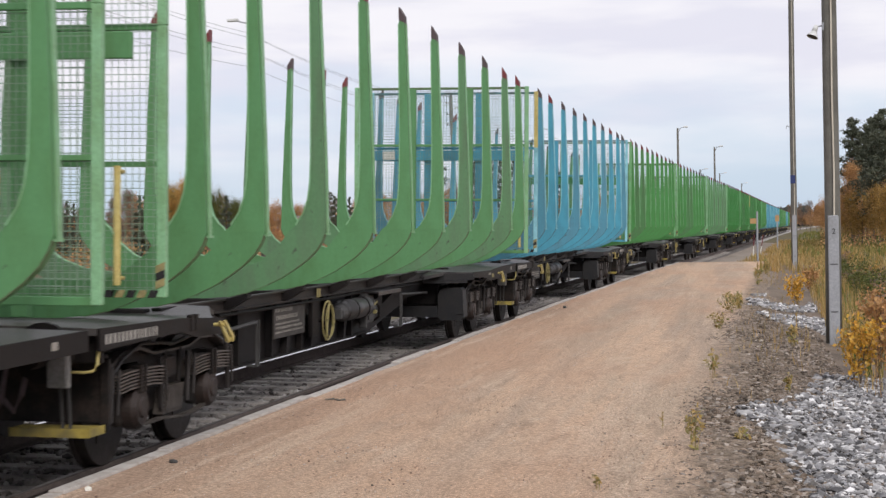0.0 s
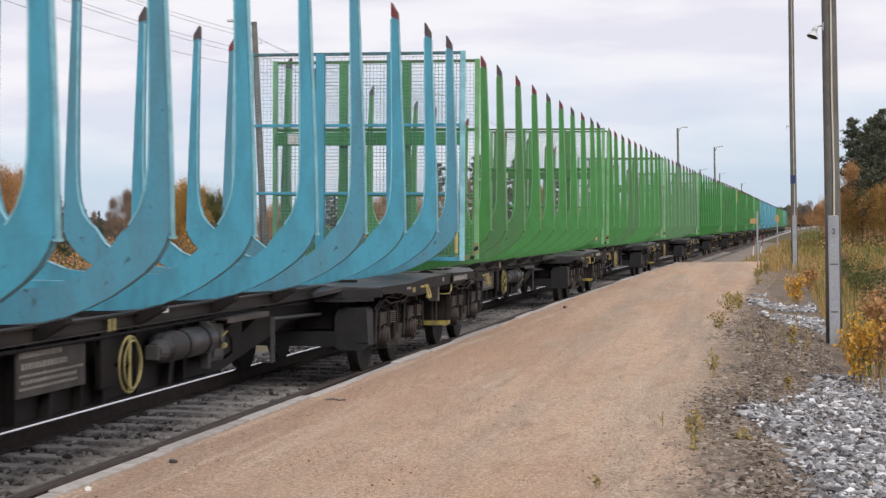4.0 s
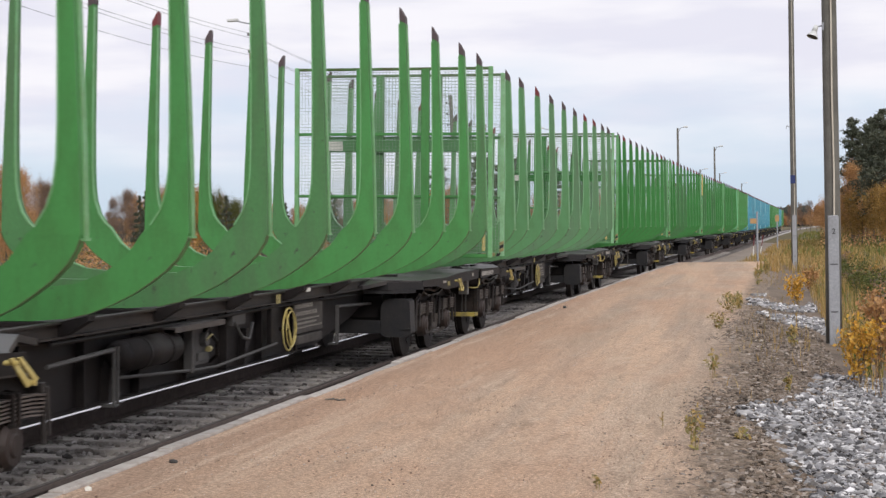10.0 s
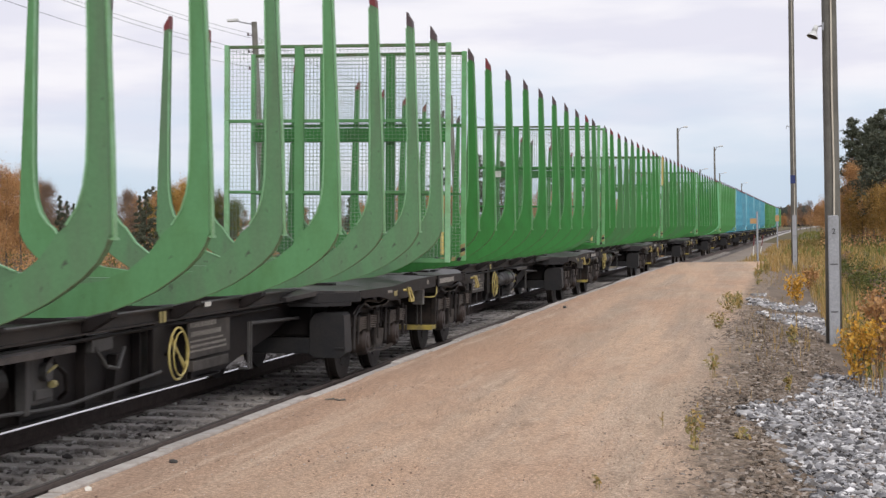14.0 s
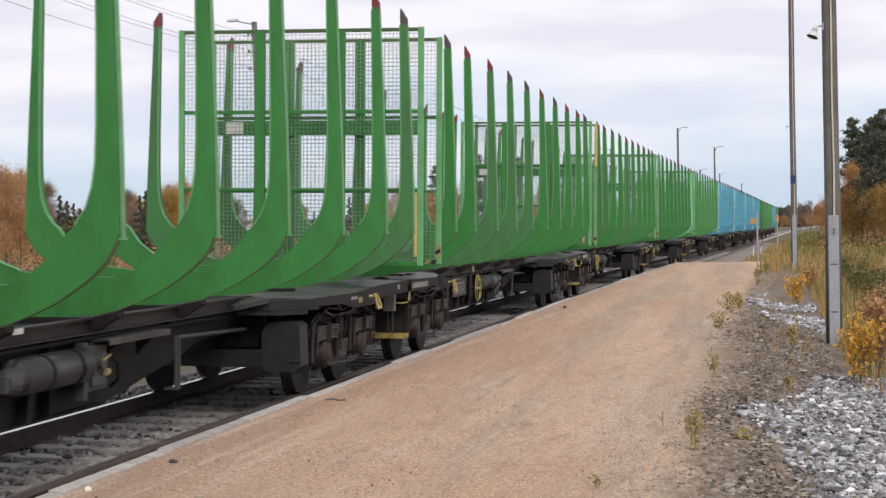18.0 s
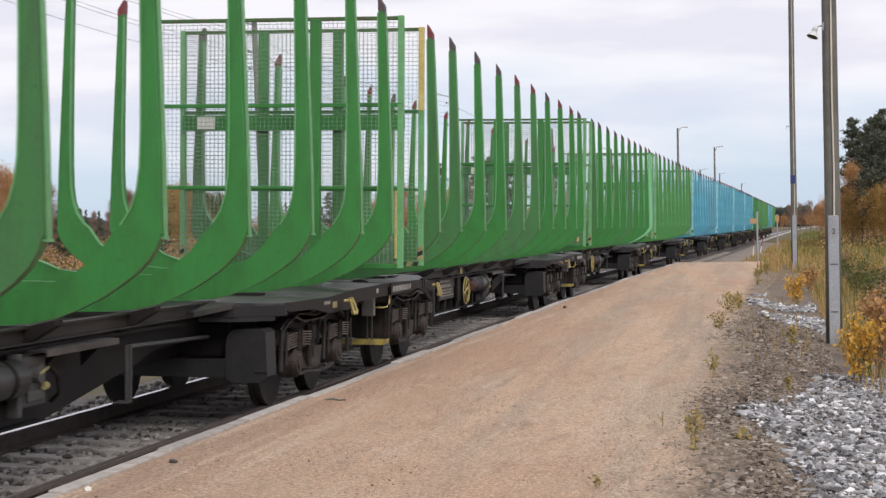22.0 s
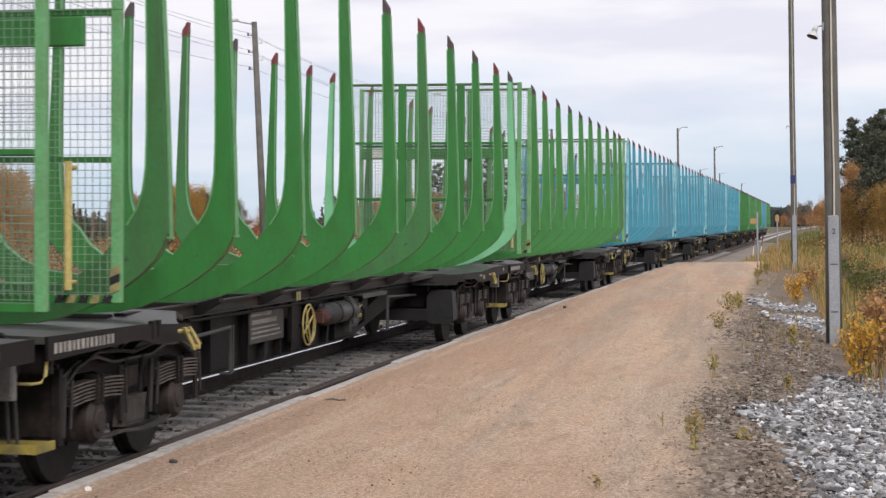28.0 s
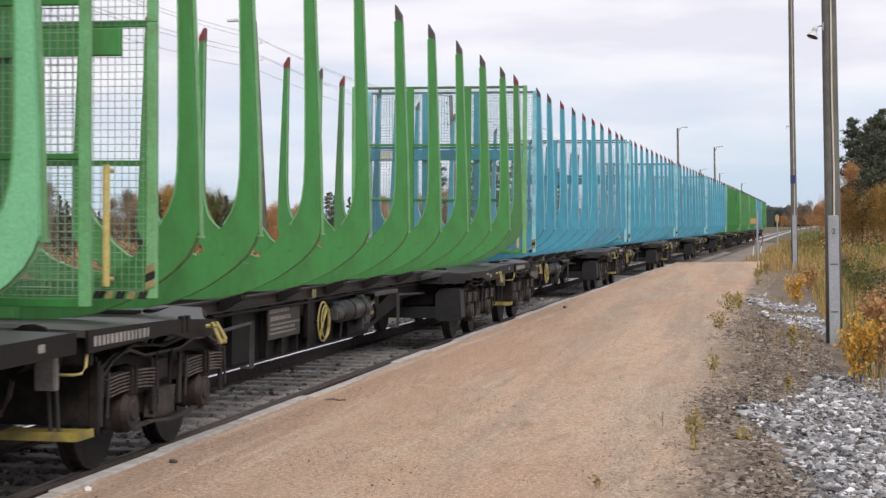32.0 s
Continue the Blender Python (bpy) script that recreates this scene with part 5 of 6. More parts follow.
SPOTS = [
    # kind, index, bearing, distance
    ("P", 0, 0.0557, 181), ("P", 0, 0.0580, 204), ("P", 1, 0.0632, 180), ("P", 1, 0.0673, 167), ("P", 1, 0.0707, 156), ("P", 1, 0.0741, 153), ("P", 1, 0.0792, 159), ("P", 1, 0.0653, 201), ("P", 0, 0.0838, 172), ("P", 1, 0.0610, 226), ("B", 0, 0.0553, 174), ("B", 5, 0.0699, 150),
    ("B", 5, 0.0748, 146), ("B", 5, 0.0665, 165), ("B", 5, 0.0603, 158), ("B", 5, 0.0545, 173), ("B", 5, 0.0772, 150), ("B", 4, 0.0631, 273), ("B", 3, 0.0514, 201), ("B", 3, 0.0716, 154), ("B", 4, 0.0673, 335), ("B", 3, 0.0581, 194),
    ("B", 3, 0.0375, 300), ("B", 3, 0.0400, 330), ("B", 3, 0.0425, 260), ("B", 1, 0.0460, 300), ("B", 3, 0.0355, 480), ("B", 2, 0.0265, 560), ("B", 3, 0.0240, 590), ("B", 2, 0.0205, 600), ("B", 3, 0.0300, 560), ("B", 2, 0.0320, 500), ("B", 3, 0.0175, 620),
    ("B", 0, -0.4457, 124), ("B", 0, -0.4363, 130), ("B", 0, -0.4578, 130), ("B", 2, -0.4263, 185), ("B", 2, -0.4205, 175), ("B", 2, -0.4148, 190), ("P", 2, -0.4109, 143), ("P", 2, -0.4063, 164), ("P", 2, -0.4020, 182), ("P", 2, -0.3978, 215), ("P", 2, -0.3943, 233), ("B", 2, -0.3904, 406),
    ("P", 2, -0.3861, 245), ("B", 2, -0.3807, 411), ("B", 2, -0.3752, 263), ("B", 2, -0.3691, 232), ("B", 2, -0.3648, 219), ("P", 2, -0.3602, 149), ("P", 2, -0.3563, 134), ("P", 1, -0.3521, 318), ("P", 2, -0.3482, 145), ("B", 0, -0.3443, 187), ("B", 4, -0.3404, 159), ("B", 1, -0.3363, 154),
    ("B", 0, -0.3320, 173), ("B", 1, -0.3275, 142), ("B", 4, -0.3233, 180), ("P", 2, -0.3188, 145), ("B", 4, -0.3146, 181), ("B", 2, -0.3108, 252), ("P", 2, -0.3066, 155), ("B", 4, -0.3032, 210), ("P", 2, -0.2998, 230), ("B", 2, -0.2957, 427), ("B", 3, -0.2809, 174), ("B", 2, -0.2756, 371),
    ("P", 2, -0.2704, 206), ("B", 2, -0.2671, 424), ("B", 0, -0.2626, 317), ("B", 2, -0.2585, 394), ("P", 2, -0.2534, 303), ("P", 2, -0.2483, 244), ("P", 0, -0.2441, 430), ("P", 2, -0.2406, 171), ("B", 2, -0.2369, 298), ("P", 2, -0.2318, 177), ("B", 0, -0.2272, 284), ("B", 2, -0.2218, 379),
    ("B", 3, -0.2161, 167), ("B", 0, -0.2109, 257), ("B", 5, -0.4077, 261), ("B", 5, -0.4131, 276), ("B", 3, -0.3553, 287), ("B", 3, -0.3490, 314), ("B", 3, -0.4455, 142), ("B", 3, -0.4383, 157), ("B", 5, -0.3295, 188), ("B", 3, -0.4274, 190), ("B", 5, -0.3000, 287), ("B", 2, -0.4093, 296),
    ("B", 2, -0.4004, 377), ("B", 0, -0.3628, 224), ("B", 4, -0.3540, 216), ("B", 1, -0.3452, 195), ("B", 0, -0.3172, 260), ("B", 2, -0.3085, 332),
    ("B", 0, -0.2000, 180), ("B", 3, -0.1930, 175), ("B", 1, -0.1860, 185), ("P", 1, -0.1790, 190), ("P", 0, -0.1560, 190), ("P", 0, -0.1490, 196), ("P", 1, -0.1420, 190), ("P", 0, -0.1330, 200), ("B", 0, -0.1710, 190), ("B", 2, -0.1640, 185),
    ("B", 3, -0.1250, 200), ("B", 0, -0.1180, 210), ("P", 1, -0.1110, 215), ("B", 0, -0.1040, 220), ("B", 3, -0.0960, 230), ("B", 0, -0.0880, 240), ("B", 1, -0.0790, 250), ("B", 3, -0.0690, 260),
]
_rng = random.Random(5)
for kind, idx, tx, y in SPOTS:
    src = (BIRCHES if kind == "B" else PINES)[idx]
    if -0.2005 < tx < 0:
        y *= 1.25 if kind == "P" else 1.08
    x = ray_place(tx, y)
    copy_thing(src, pose(x, y, foot(x, y) - 0.1, 0, 0, _rng.uniform(0, 360)))
for src in BIRCHES + PINES:
    for o in src.children:
        bpy.data.objects.remove(o)
    bpy.data.objects.remove(src)

# low thicket and far woods beyond the field
rngf = np.random.default_rng(8)
n = 36000
ty = rngf.uniform(-0.45, -0.05, n)
dist = rngf.uniform(120, 260, n)
px_ = EYE.x + ty * dist
cs = np.stack([px_, dist, -0.7 + np.abs(rngf.normal(0, 0.9, n)) * (0.6 + 0.8 * np.abs(np.sin(px_ * 0.31) * np.sin(px_ * 0.093 + 1)))], 1)
thicket = leaf_cloud("thicket", cs, 0.17, LEAF["orange"], None, 9)
cs2 = cs[::2] + rngf.normal(0, 1.2, (len(cs[::2]), 3)) * np.array([1, 1, 0.25])
tagged(leaf_cloud("thicket", cs2, 0.16, LEAF["brown"], None, 10), "low thicket of brown bare twigs", "shrubs", kind="stuff")
cs3 = cs[1::2] + rngf.normal(0, 1.2, (len(cs[1::2]), 3)) * np.array([1, 1, 0.25])
tagged(leaf_cloud("thicket", cs3, 0.16, LEAF["green"], None, 12), "low thicket of dull green shrubs", "shrubs", kind="stuff")
tagged(thicket, "low thicket of orange and rust-brown shrubs", "shrubs", kind="stuff")

FOREST = palette("far_forest", [(0.030, 0.042, 0.040), (0.045, 0.055, 0.050), (0.060, 0.060, 0.050), (0.036, 0.046, 0.044)], 0.95)


def far_ridge(name, y, x0, x1, h, seed, label):
    """A wooded rise on the horizon made of many crowns."""
    rng = np.random.default_rng(seed)
    n = int((x1 - x0) / 1.4)
    xs = rng.uniform(x0, x1, n)
    f = (xs - x0) / (x1 - x0)
    lift = h * (0.75 + 0.25 * np.sin(f * 9 + seed))
    dy = rng.uniform(-60, 60, n)
    v, faces = [], []
    for i in range(n):
        w = rng.uniform(2.2, 4.5)
        top = lift[i] + rng.uniform(-1.0, 0.8)
        b = len(v)
        v += [(xs[i] - w, y + dy[i] - w, -1), (xs[i] + w, y + dy[i] - w, -1), (xs[i] + w, y + dy[i] + w, -1), (xs[i] - w, y + dy[i] + w, -1)]
        v += [(xs[i] - w * 0.8, y + dy[i] - w * 0.8, top - 2.5), (xs[i] + w * 0.8, y + dy[i] - w * 0.8, top - 2.5), (xs[i] + w * 0.8, y + dy[i] + w * 0.8, top - 2.5), (xs[i] - w * 0.8, y + dy[i] + w * 0.8, top - 2.5), (xs[i], y + dy[i], top)]
        faces += [(b, b + 1, b + 5, b + 4), (b + 1, b + 2, b + 6, b + 5), (b + 2, b + 3, b + 7, b + 6), (b + 3, b, b + 4, b + 7), (b + 4, b + 5, b + 8), (b + 5, b + 6, b + 8), (b + 6, b + 7, b + 8), (b + 7, b + 4, b + 8)]
    me = bpy.data.meshes.new(name)
    me.from_pydata(v, [], faces)
    me.materials.append(FOREST)
    return tagged(new(name, me), label, "forest", kind="stuff")


far_ridge("far_forest", 1500, -1500, 1500, 17, 3, "dark wooded ridge on the horizon")
far_ridge("far_forest", 900, -700, -60, 13.5, 4, "dark strip of distant forest beyond the field")

# bushes and weeds by the platform's edge
EDGE = [
    # bearing-free world places: x, y, height, width, leaf, stems, leaves, size, name, label
    (7.0, 19.05, 0.70, 0.42, "yellow", 16, 620, 0.042, "bush", "small bush with bright yellow-orange autumn leaves beside the pole"),
    (7.30, 20.2, 0.95, 0.40, "orange", 14, 800, 0.045, "bush", "orange-leaved bush beside the gravel"),
    (7.55, 18.6, 0.80, 0.36, "green", 12, 700, 0.045, "bush", "yellow-green bush in the tall grass"),
    (6.82, 36.8, 0.62, 0.42, "yellow", 12, 420, 0.05, "bush", "yellow-orange bush in the gravel"),
    (7.30, 44.0, 0.75, 0.40, "orange", 10, 500, 0.05, "bush", "orange-leaved bush in straw grass"),
    (5.50, 18.1, 0.34, 0.16, "green", 9, 80, 0.026, "weed", "small green and yellow weed at the platform edge"),
    (5.50, 12.35, 0.32, 0.17, "yellow", 12, 120, 0.024, "weed", "yellowing weed at the platform edge"),
    (5.22, 13.6, 0.22, 0.05, "yellow", 3, 14, 0.02, "weed", "thin dry stalk on the sand"),
    (5.41, 26.6, 0.30, 0.24, "green", 9, 140, 0.03, "weed", "low green weed at the platform edge"),
    (5.52, 31.5, 0.40, 0.34, "yellow", 12, 260, 0.032, "weed", "straw-yellow weed at the platform edge"),
    (5.66, 33.0, 0.30, 0.16, "yellow", 8, 160, 0.035, "weed", "straw-yellow weed at the platform edge"),
    (5.83, 13.0, 0.16, 0.10, "brown", 6, 80, 0.025, "weed", "brown dried weed in the gravel"),
    (6.45, 24.2, 0.30, 0.14, "green", 7, 140, 0.03, "weed", "green weed among the stones"),
    (6.25, 17.6, 0.18, 0.10, "yellow", 6, 80, 0.025, "weed", "small yellow weed among the stones"),
    (6.05, 46.0, 0.45, 0.22, "yellow", 8, 160, 0.04, "weed", "straw-yellow weed at the platform edge"),
    (6.35, 56.0, 0.50, 0.26, "yellow", 8, 160, 0.045, "weed", "straw-yellow weed at the platform edge"),
]
for k, (x, y, h, wd, leaf, stems, leaves, size, nm, lb) in enumerate(EDGE):
    z = max(foot(x, y), PLAT_Z - 0.05 if x < 5.7 else -1)
    plant(None, (x, y, z), h, wd, WEED if nm == "weed" else BUSH if leaf == "yellow" else LEAF[leaf], 60 + k, stems, leaves, size, nm, lb, "bush" if nm == "bush" else "plant", "weeds at the platform edge" if nm == "weed" else "")

rg = np.random.default_rng(31)
kinds = (("green", "low dull green shrub in the meadow grass"), ("orange", "low rust-orange shrub in the meadow grass"), ("brown", "low brown shrub in the meadow grass"), ("gold", "low golden shrub in the meadow grass"))
rs = random.Random(52)
for k in range(26):
    y = 22 + 46 * (k / 26) + rs.uniform(-1, 1)
    x = 7.65 + 0.028 * (y - 22) + rs.uniform(0, 0.9) + (0.35 if y < 27 else 0)
    leaf, lb = kinds[rs.choice((0, 0, 1, 2, 3))]
    plant(None, (x, y, foot(x, y)), rs.uniform(0.45, 0.95), rs.uniform(0.45, 0.8), LEAF[leaf], 400 + k, 10, 420, 0.045, "bush", lb, "bush", "shrubs in the meadow")


def scatter_grass(n, y0, y1, off0, off1, power=1.6):
    y = y0 + (y1 - y0) * rg.uniform(0, 1, n) ** power
    o = off0 + (off1 - off0) * rg.uniform(0, 1, n)
    xc = np.interp(y, _S, _X)
    clump = np.array([noise.noise(Vector((a * 0.9, b * 0.35, 3.0))) for a, b in zip(o, y)])
    keep = clump > -0.12
    y, o, xc = y[keep], o[keep], xc[keep]
    z = np.array([land_z(a, b) for a, b in zip(o, y)])
    return np.stack([xc + o, y, z - 0.02], 1)


p1 = scatter_grass(30000, 18, 75, 6.9, 13.5)
p1 = p1[(p1[:, 1] > 25) | (rg.uniform(0, 1, len(p1)) < 0.18)]
grass("straw_grass", p1, rg.uniform(0.12, 0.5, len(p1)), STRAW, 41, "tall straw-coloured autumn grass", 0.0055)
p2 = scatter_grass(16000, 60, 150, 5.0, 26)
grass("straw_grass", p2, rg.uniform(0.15, 0.5, len(p2)), STRAW, 42, "straw-coloured grass in the meadow", 0.02)
p3 = scatter_grass(8000, 20, 130, 7.0, 20)
grass("green_grass", p3, rg.uniform(0.2, 0.6, len(p3)), GREEN_GRASS, 43, "fading green grass in the meadow", 0.014)
p4 = scatter_grass(700, 16, 72, 5.5, 6.6, 1.2)
grass("sparse_grass", p4, rg.uniform(0.06, 0.28, len(p4)), STRAW, 44, "sparse dry grass along the platform edge", 0.005)
p5 = scatter_grass(14000, 76, 220, 3.4, 10)
grass("straw_grass", p5, rg.uniform(0.15, 0.5, len(p5)), STRAW, 45, "dry grass beside the track", 0.02)
p6 = scatter_grass(15000, 110, 420, 5.0, 45, 1.2)
grass("meadow_grass", p6, rg.uniform(0.2, 0.7, len(p6)), GREEN_GRASS, 46, "olive and brown grass on the far meadow", 0.05)

# ---- poles, lamps, signs ----
POLE_WOOD = material("weathered_pole_wood", (0.145, 0.138, 0.122), 0.85, dark=(0.075, 0.07, 0.062), grain=40, stain=2.5, amount=0.8, bump=0.3)
GALV = material("galvanised_grey", (0.31, 0.32, 0.345), 0.6, 0.1, dark=(0.22, 0.225, 0.235), stain=3, amount=0.6)
CABLE = material("pale_cable", (0.55, 0.50, 0.42), 0.6, amount=0.4)
DARKWIRE = material("dark_wire", (0.06, 0.06, 0.065), 0.6)
BLUE_SIGN = material("blue_plate", (0.022, 0.036, 0.13), 0.5)
ORANGE_SIGN = material("orange_plate", (0.44, 0.27, 0.12), 0.6, amount=0.5)
LAMP_GREY = material("pale_lamp_shell", (0.62, 0.63, 0.62), 0.5, amount=0.3)


def wooden_pole(x, y, h, r, label, stub=0.0, marks=False):
    z = foot(x, y)
    t = thing("utility_pole", pose(x, y, z), label, "pole", "poles along the line")
    bm = B()
    n = 6
    taper(bm, [(0.035 + 0.006 * math.sin(i * 1.7), 0.05, h * i / n) for i in range(n + 1)], [r * (1 - 0.2 * i / n) for i in range(n + 1)], 14)
    part("pole", bm, POLE_WOOD, t, smooth=True)
    if stub:
        bm = B()
        bx(bm, -0.035, 0.115, -0.16, -0.07, -0.2, stub, 0.012)
        s = part("steel_foot", bm, GALV, t, "light grey galvanised pole foot")
        for zz in (stub * 0.25, stub * 0.62):
            bm = B()
            bx(bm, -0.01, 0.09, -0.166, -0.158, zz, zz + 0.014)
            part("clamp", bm, DARKWIRE, s)
        bm = B()
        tube(bm, [(0.055, -0.09, stub * 0.98), (0.062, -0.08, h * 0.22), (0.048, -0.075, h * 0.32), (0.054, -0.065, h * 0.6), (0.045, -0.05, h * 0.97)], 0.013, 6)
        part("cable", bm, CABLE, t, "pale cable clipped to the pole")
    return t


p2 = wooden_pole(7.02, 25.66, 11.0, 0.115, "weathered wooden pole on a grey steel foot with a loudspeaker", 1.84)
cu = bpy.data.curves.new("digit", "FONT")
cu.body = "2"
cu.size = 0.11
cu.align_x = "CENTER"
cu.extrude = 0.002
tmp = new("digit", cu)
dg = bpy.context.evaluated_depsgraph_get()
me = bpy.data.meshes.new_from_object(tmp.evaluated_get(dg))
bpy.data.objects.remove(tmp)
me.materials.clear()
me.materials.append(DARKWIRE)
digit = new("digit_plate", me)
digit.parent = p2
digit.matrix_basis = pose(0.042, -0.166, 1.58, 90, 0, 0)
tagged(digit, "black figure two")

spk = thing("loudspeaker", pose(6.865, 25.60, 4.555, 0, 0, 0), "small pale horn loudspeaker bracketed to the pole", "loudspeaker")
bm = B()
rod(bm, (0.0, 0.0, 0.05), (-0.030, -0.02, -0.04), 0.032, 0.042, 14)
rod(bm, (-0.030, -0.02, -0.04), (-0.058, -0.04, -0.115), 0.042, 0.085, 18, False)
part("horn", bm, LAMP_GREY, spk, smooth=True)
bm = B()
rod(bm, (-0.054, -0.037, -0.106), (-0.056, -0.038, -0.110), 0.074, 0.074, 18)
part("grille", bm, GREYBOX, spk, "dark horn mouth")
bm = B()
rod(bm, (0, 0, 0.03), (0.12, 0.08, 0.06), 0.011, n=8)
bx(bm, 0.085, 0.105, -0.02, 0.10, -0.02, 0.09)
part("bracket", bm, GALV, spk)

p1 = wooden_pole(7.39, 64.9, 13.0, 0.115, "tall weathered wooden pole on a grey steel foot", 2.0)
bm = B()
bx(bm, -0.08, 0.10, -0.10, -0.085, 3.15, 3.45)
part("sign_plate", bm, BLUE_SIGN, p1, "small dark blue plate")
bm = B()
tube(bm, [(-0.05, 0, 5.2), (-0.17, 0, 5.25), (-0.20, 0, 5.15)], 0.02)
part("bracket", bm, GALV, p1)


def lamp_post(x, y, top, arm, label):
    z = foot(x, y)
    t = thing("street_lamp", pose(x, y, z), label, "lamp post", "lamp posts beyond the train")
    bm = B()
    rod(bm, (0, 0, 0), (0, 0, top - z), 0.12, 0.08, 10)
    part("post", bm, POLE_WOOD, t, smooth=True)
    bm = B()
    tube(bm, [(0, 0, top - z - 0.5), (arm * 0.4, 0, top - z - 0.02), (arm, 0, top - z + 0.05)], 0.035)
    part("arm", bm, GALV, t)
    bm = B()
    bx(bm, *sorted((arm * 0.8, arm * 1.45)), -0.12, 0.12, top - z + 0.02, top - z + 0.14, 0.03)
    part("lamp_head", bm, LAMP_GREY, t, "pale lamp head")
    return t


for tx, y, zt, arm in ((-0.0407, 140, 9.5, 0.55), (-0.0203, 176, 9.5, 0.6), (-0.0176, 260, 9.3, 0.7), (-0.0285, 230, 9.0, 0.7), (-0.0055, 330, 9.4, 0.8)):
    lamp_post(ray_place(tx, y), y, zt, arm, "slim lamp post with a single short arm")

# power line on the far side of the track
LINE = [(-11.6, 26.0), (-12.45, 64.0), (-11.55, 102.5), (-9.9, 141.0), (-8.2, 180.0)]
tops = []
for k, (x, y) in enumerate(LINE):
    m = pose(x + 0.27, y, foot(x, y), 0, -1.6, 0)
    t = thing("utility_pole", m, "dark wooden power pole with insulators and a lamp arm", "pole", "power line poles")
    h = 9.75 - foot(x, y)
    bm = B()
    rod(bm, (0, 0, 0), (0, 0, h), 0.15, 0.105, 12)
    part("pole", bm, POLE_WOOD, t, smooth=True)
    hs = []
    for j in range(5):
        z = h - 0.45 - 0.32 * j
        sx = 1 if j % 2 else -1
        bm = B()
        rod(bm, (sx * 0.09, 0, z - 0.05), (sx * 0.26, 0, z - 0.05), 0.014, n=6)
        rod(bm, (sx * 0.26, 0, z - 0.06), (sx * 0.26, 0, z + 0.06), 0.045, 0.03, 8)
        part("insulator", bm, LAMP_GREY if j % 2 else SOOT, t)
        hs.append(m @ Vector((sx * 0.26, 0, z + 0.05)))
    tops.append(hs)
    bm = B()
    tube(bm, [(0, 0, h - 0.1), (-0.5, 0, h + 0.02), (-0.75, 0, h + 0.1)], 0.03)
    part("arm", bm, GALV, t)
    bm = B()
    bx(bm, -1.05, -0.62, -0.1, 0.1, h + 0.06, h + 0.17, 0.03)
    part("lamp_head", bm, LAMP_GREY, t, "small pale lamp head")
for a, b in zip(tops[:-1], tops[1:]):
    for j in range(5):
        bm = B()
        pts = []
        for i in range(13):
            f = i / 12
            q = a[j].lerp(b[j], f)
            q.z -= 0.45 * 4 * f * (1 - f)
            pts.append(q)
        tube(bm, pts, 0.006, 4)
        me = finish(bm, "power_line")
        me.materials.append(DARKWIRE)
        tagged(new("power_line", me), "thin sagging power line strung between wooden poles", "cable", "wires of the power line")

# signs at the platform's end
sg = thing("sign_post", pose(6.14, 78.1, foot(6.14, 78.1)), "grey post with a small orange sign plate at the platform end", "sign")
bm = B()
rod(bm, (0, 0, -0.2), (0, 0, 2.75), 0.045, n=10)
part("post", bm, GALV, sg)
bm = B()
bx(bm, -0.30, -0.03, -0.06, -0.045, 2.22, 2.45, 0.01)
part("sign_plate", bm, ORANGE_SIGN, sg, "weathered orange plate")
sg = thing("sign_post", pose(7.95, 146.0, foot(7.95, 146)), "thin post with a small yellow sign beside the track", "sign")
bm = B()
rod(bm, (0, 0, -0.2), (0, 0, 3.0), 0.06, n=8)
part("post", bm, GALV, sg)
bm = B()
bx(bm, -0.16, 0.16, -0.08, -0.065, 2.4, 2.9, 0.01)
part("sign_plate", bm, ORANGE_SIGN, sg)
for dx, tilt in ((0.0, 4), (0.45, 9)):
    sg = thing("marker_post", pose(5.95 + dx, 118.0, foot(6, 118), 0, tilt, 0), "thin leaning red and white marker post", "marker post", "marker posts beside the track")
    bm = B()
    rod(bm, (0, 0, -0.1), (0, 0, 0.75), 0.028, n=8)
    part("lower_post", bm, WHITE, sg)
    bm = B()
    rod(bm, (0, 0, 0.75), (0, 0, 1.5), 0.028, n=8)
    part("upper_post", bm, RED, sg)

# small red cottage beyond the field
def cottage(x, y):
    z = foot(x, y)
    t = thing("cottage", pose(x, y, z, 0, 0, 25), "small red wooden cottage with white trim and pale roof", "house")
    wall = material("red_cottage_paint", (0.23, 0.045, 0.03), 0.8, amount=0.5)
    roof = material("pale_sheet_roof", (0.42, 0.42, 0.44), 0.6, amount=0.4)
    bm = B()
    prism(bm, [(-3.5, 0), (3.5, 0), (3.5, 2.6), (0, 4.3), (-3.5, 2.6)], -4.5, 4.5)
    part("wall", bm, wall, t)
    for s in (1, -1):
        bm = B()
        prism(bm, [(0, 4.36), (s * 3.9, 2.46), (s * 3.9, 2.34), (0, 4.24)], -4.9, 4.9)
        part("roof", bm, roof, t)
    for xx in (-1.6, 1.6):
        bm = B()
        bx(bm, xx - 0.55, xx + 0.55, -4.56, -4.50, 0.9, 2.1)
        w = part("window", bm, WHITE, t)
        bm = B()
        bx(bm, xx - 0.43, xx + 0.43, -4.58, -4.562, 1.0, 2.0)
        part("pane", bm, SOOT, w)
    bm = B()
    bx(bm, 0.6, 1.2, 0.5, 1.1, 3.6, 5.0)
    part("chimney", bm, GREYBOX, t)


cottage(ray_place(-0.2865, 260), 260)

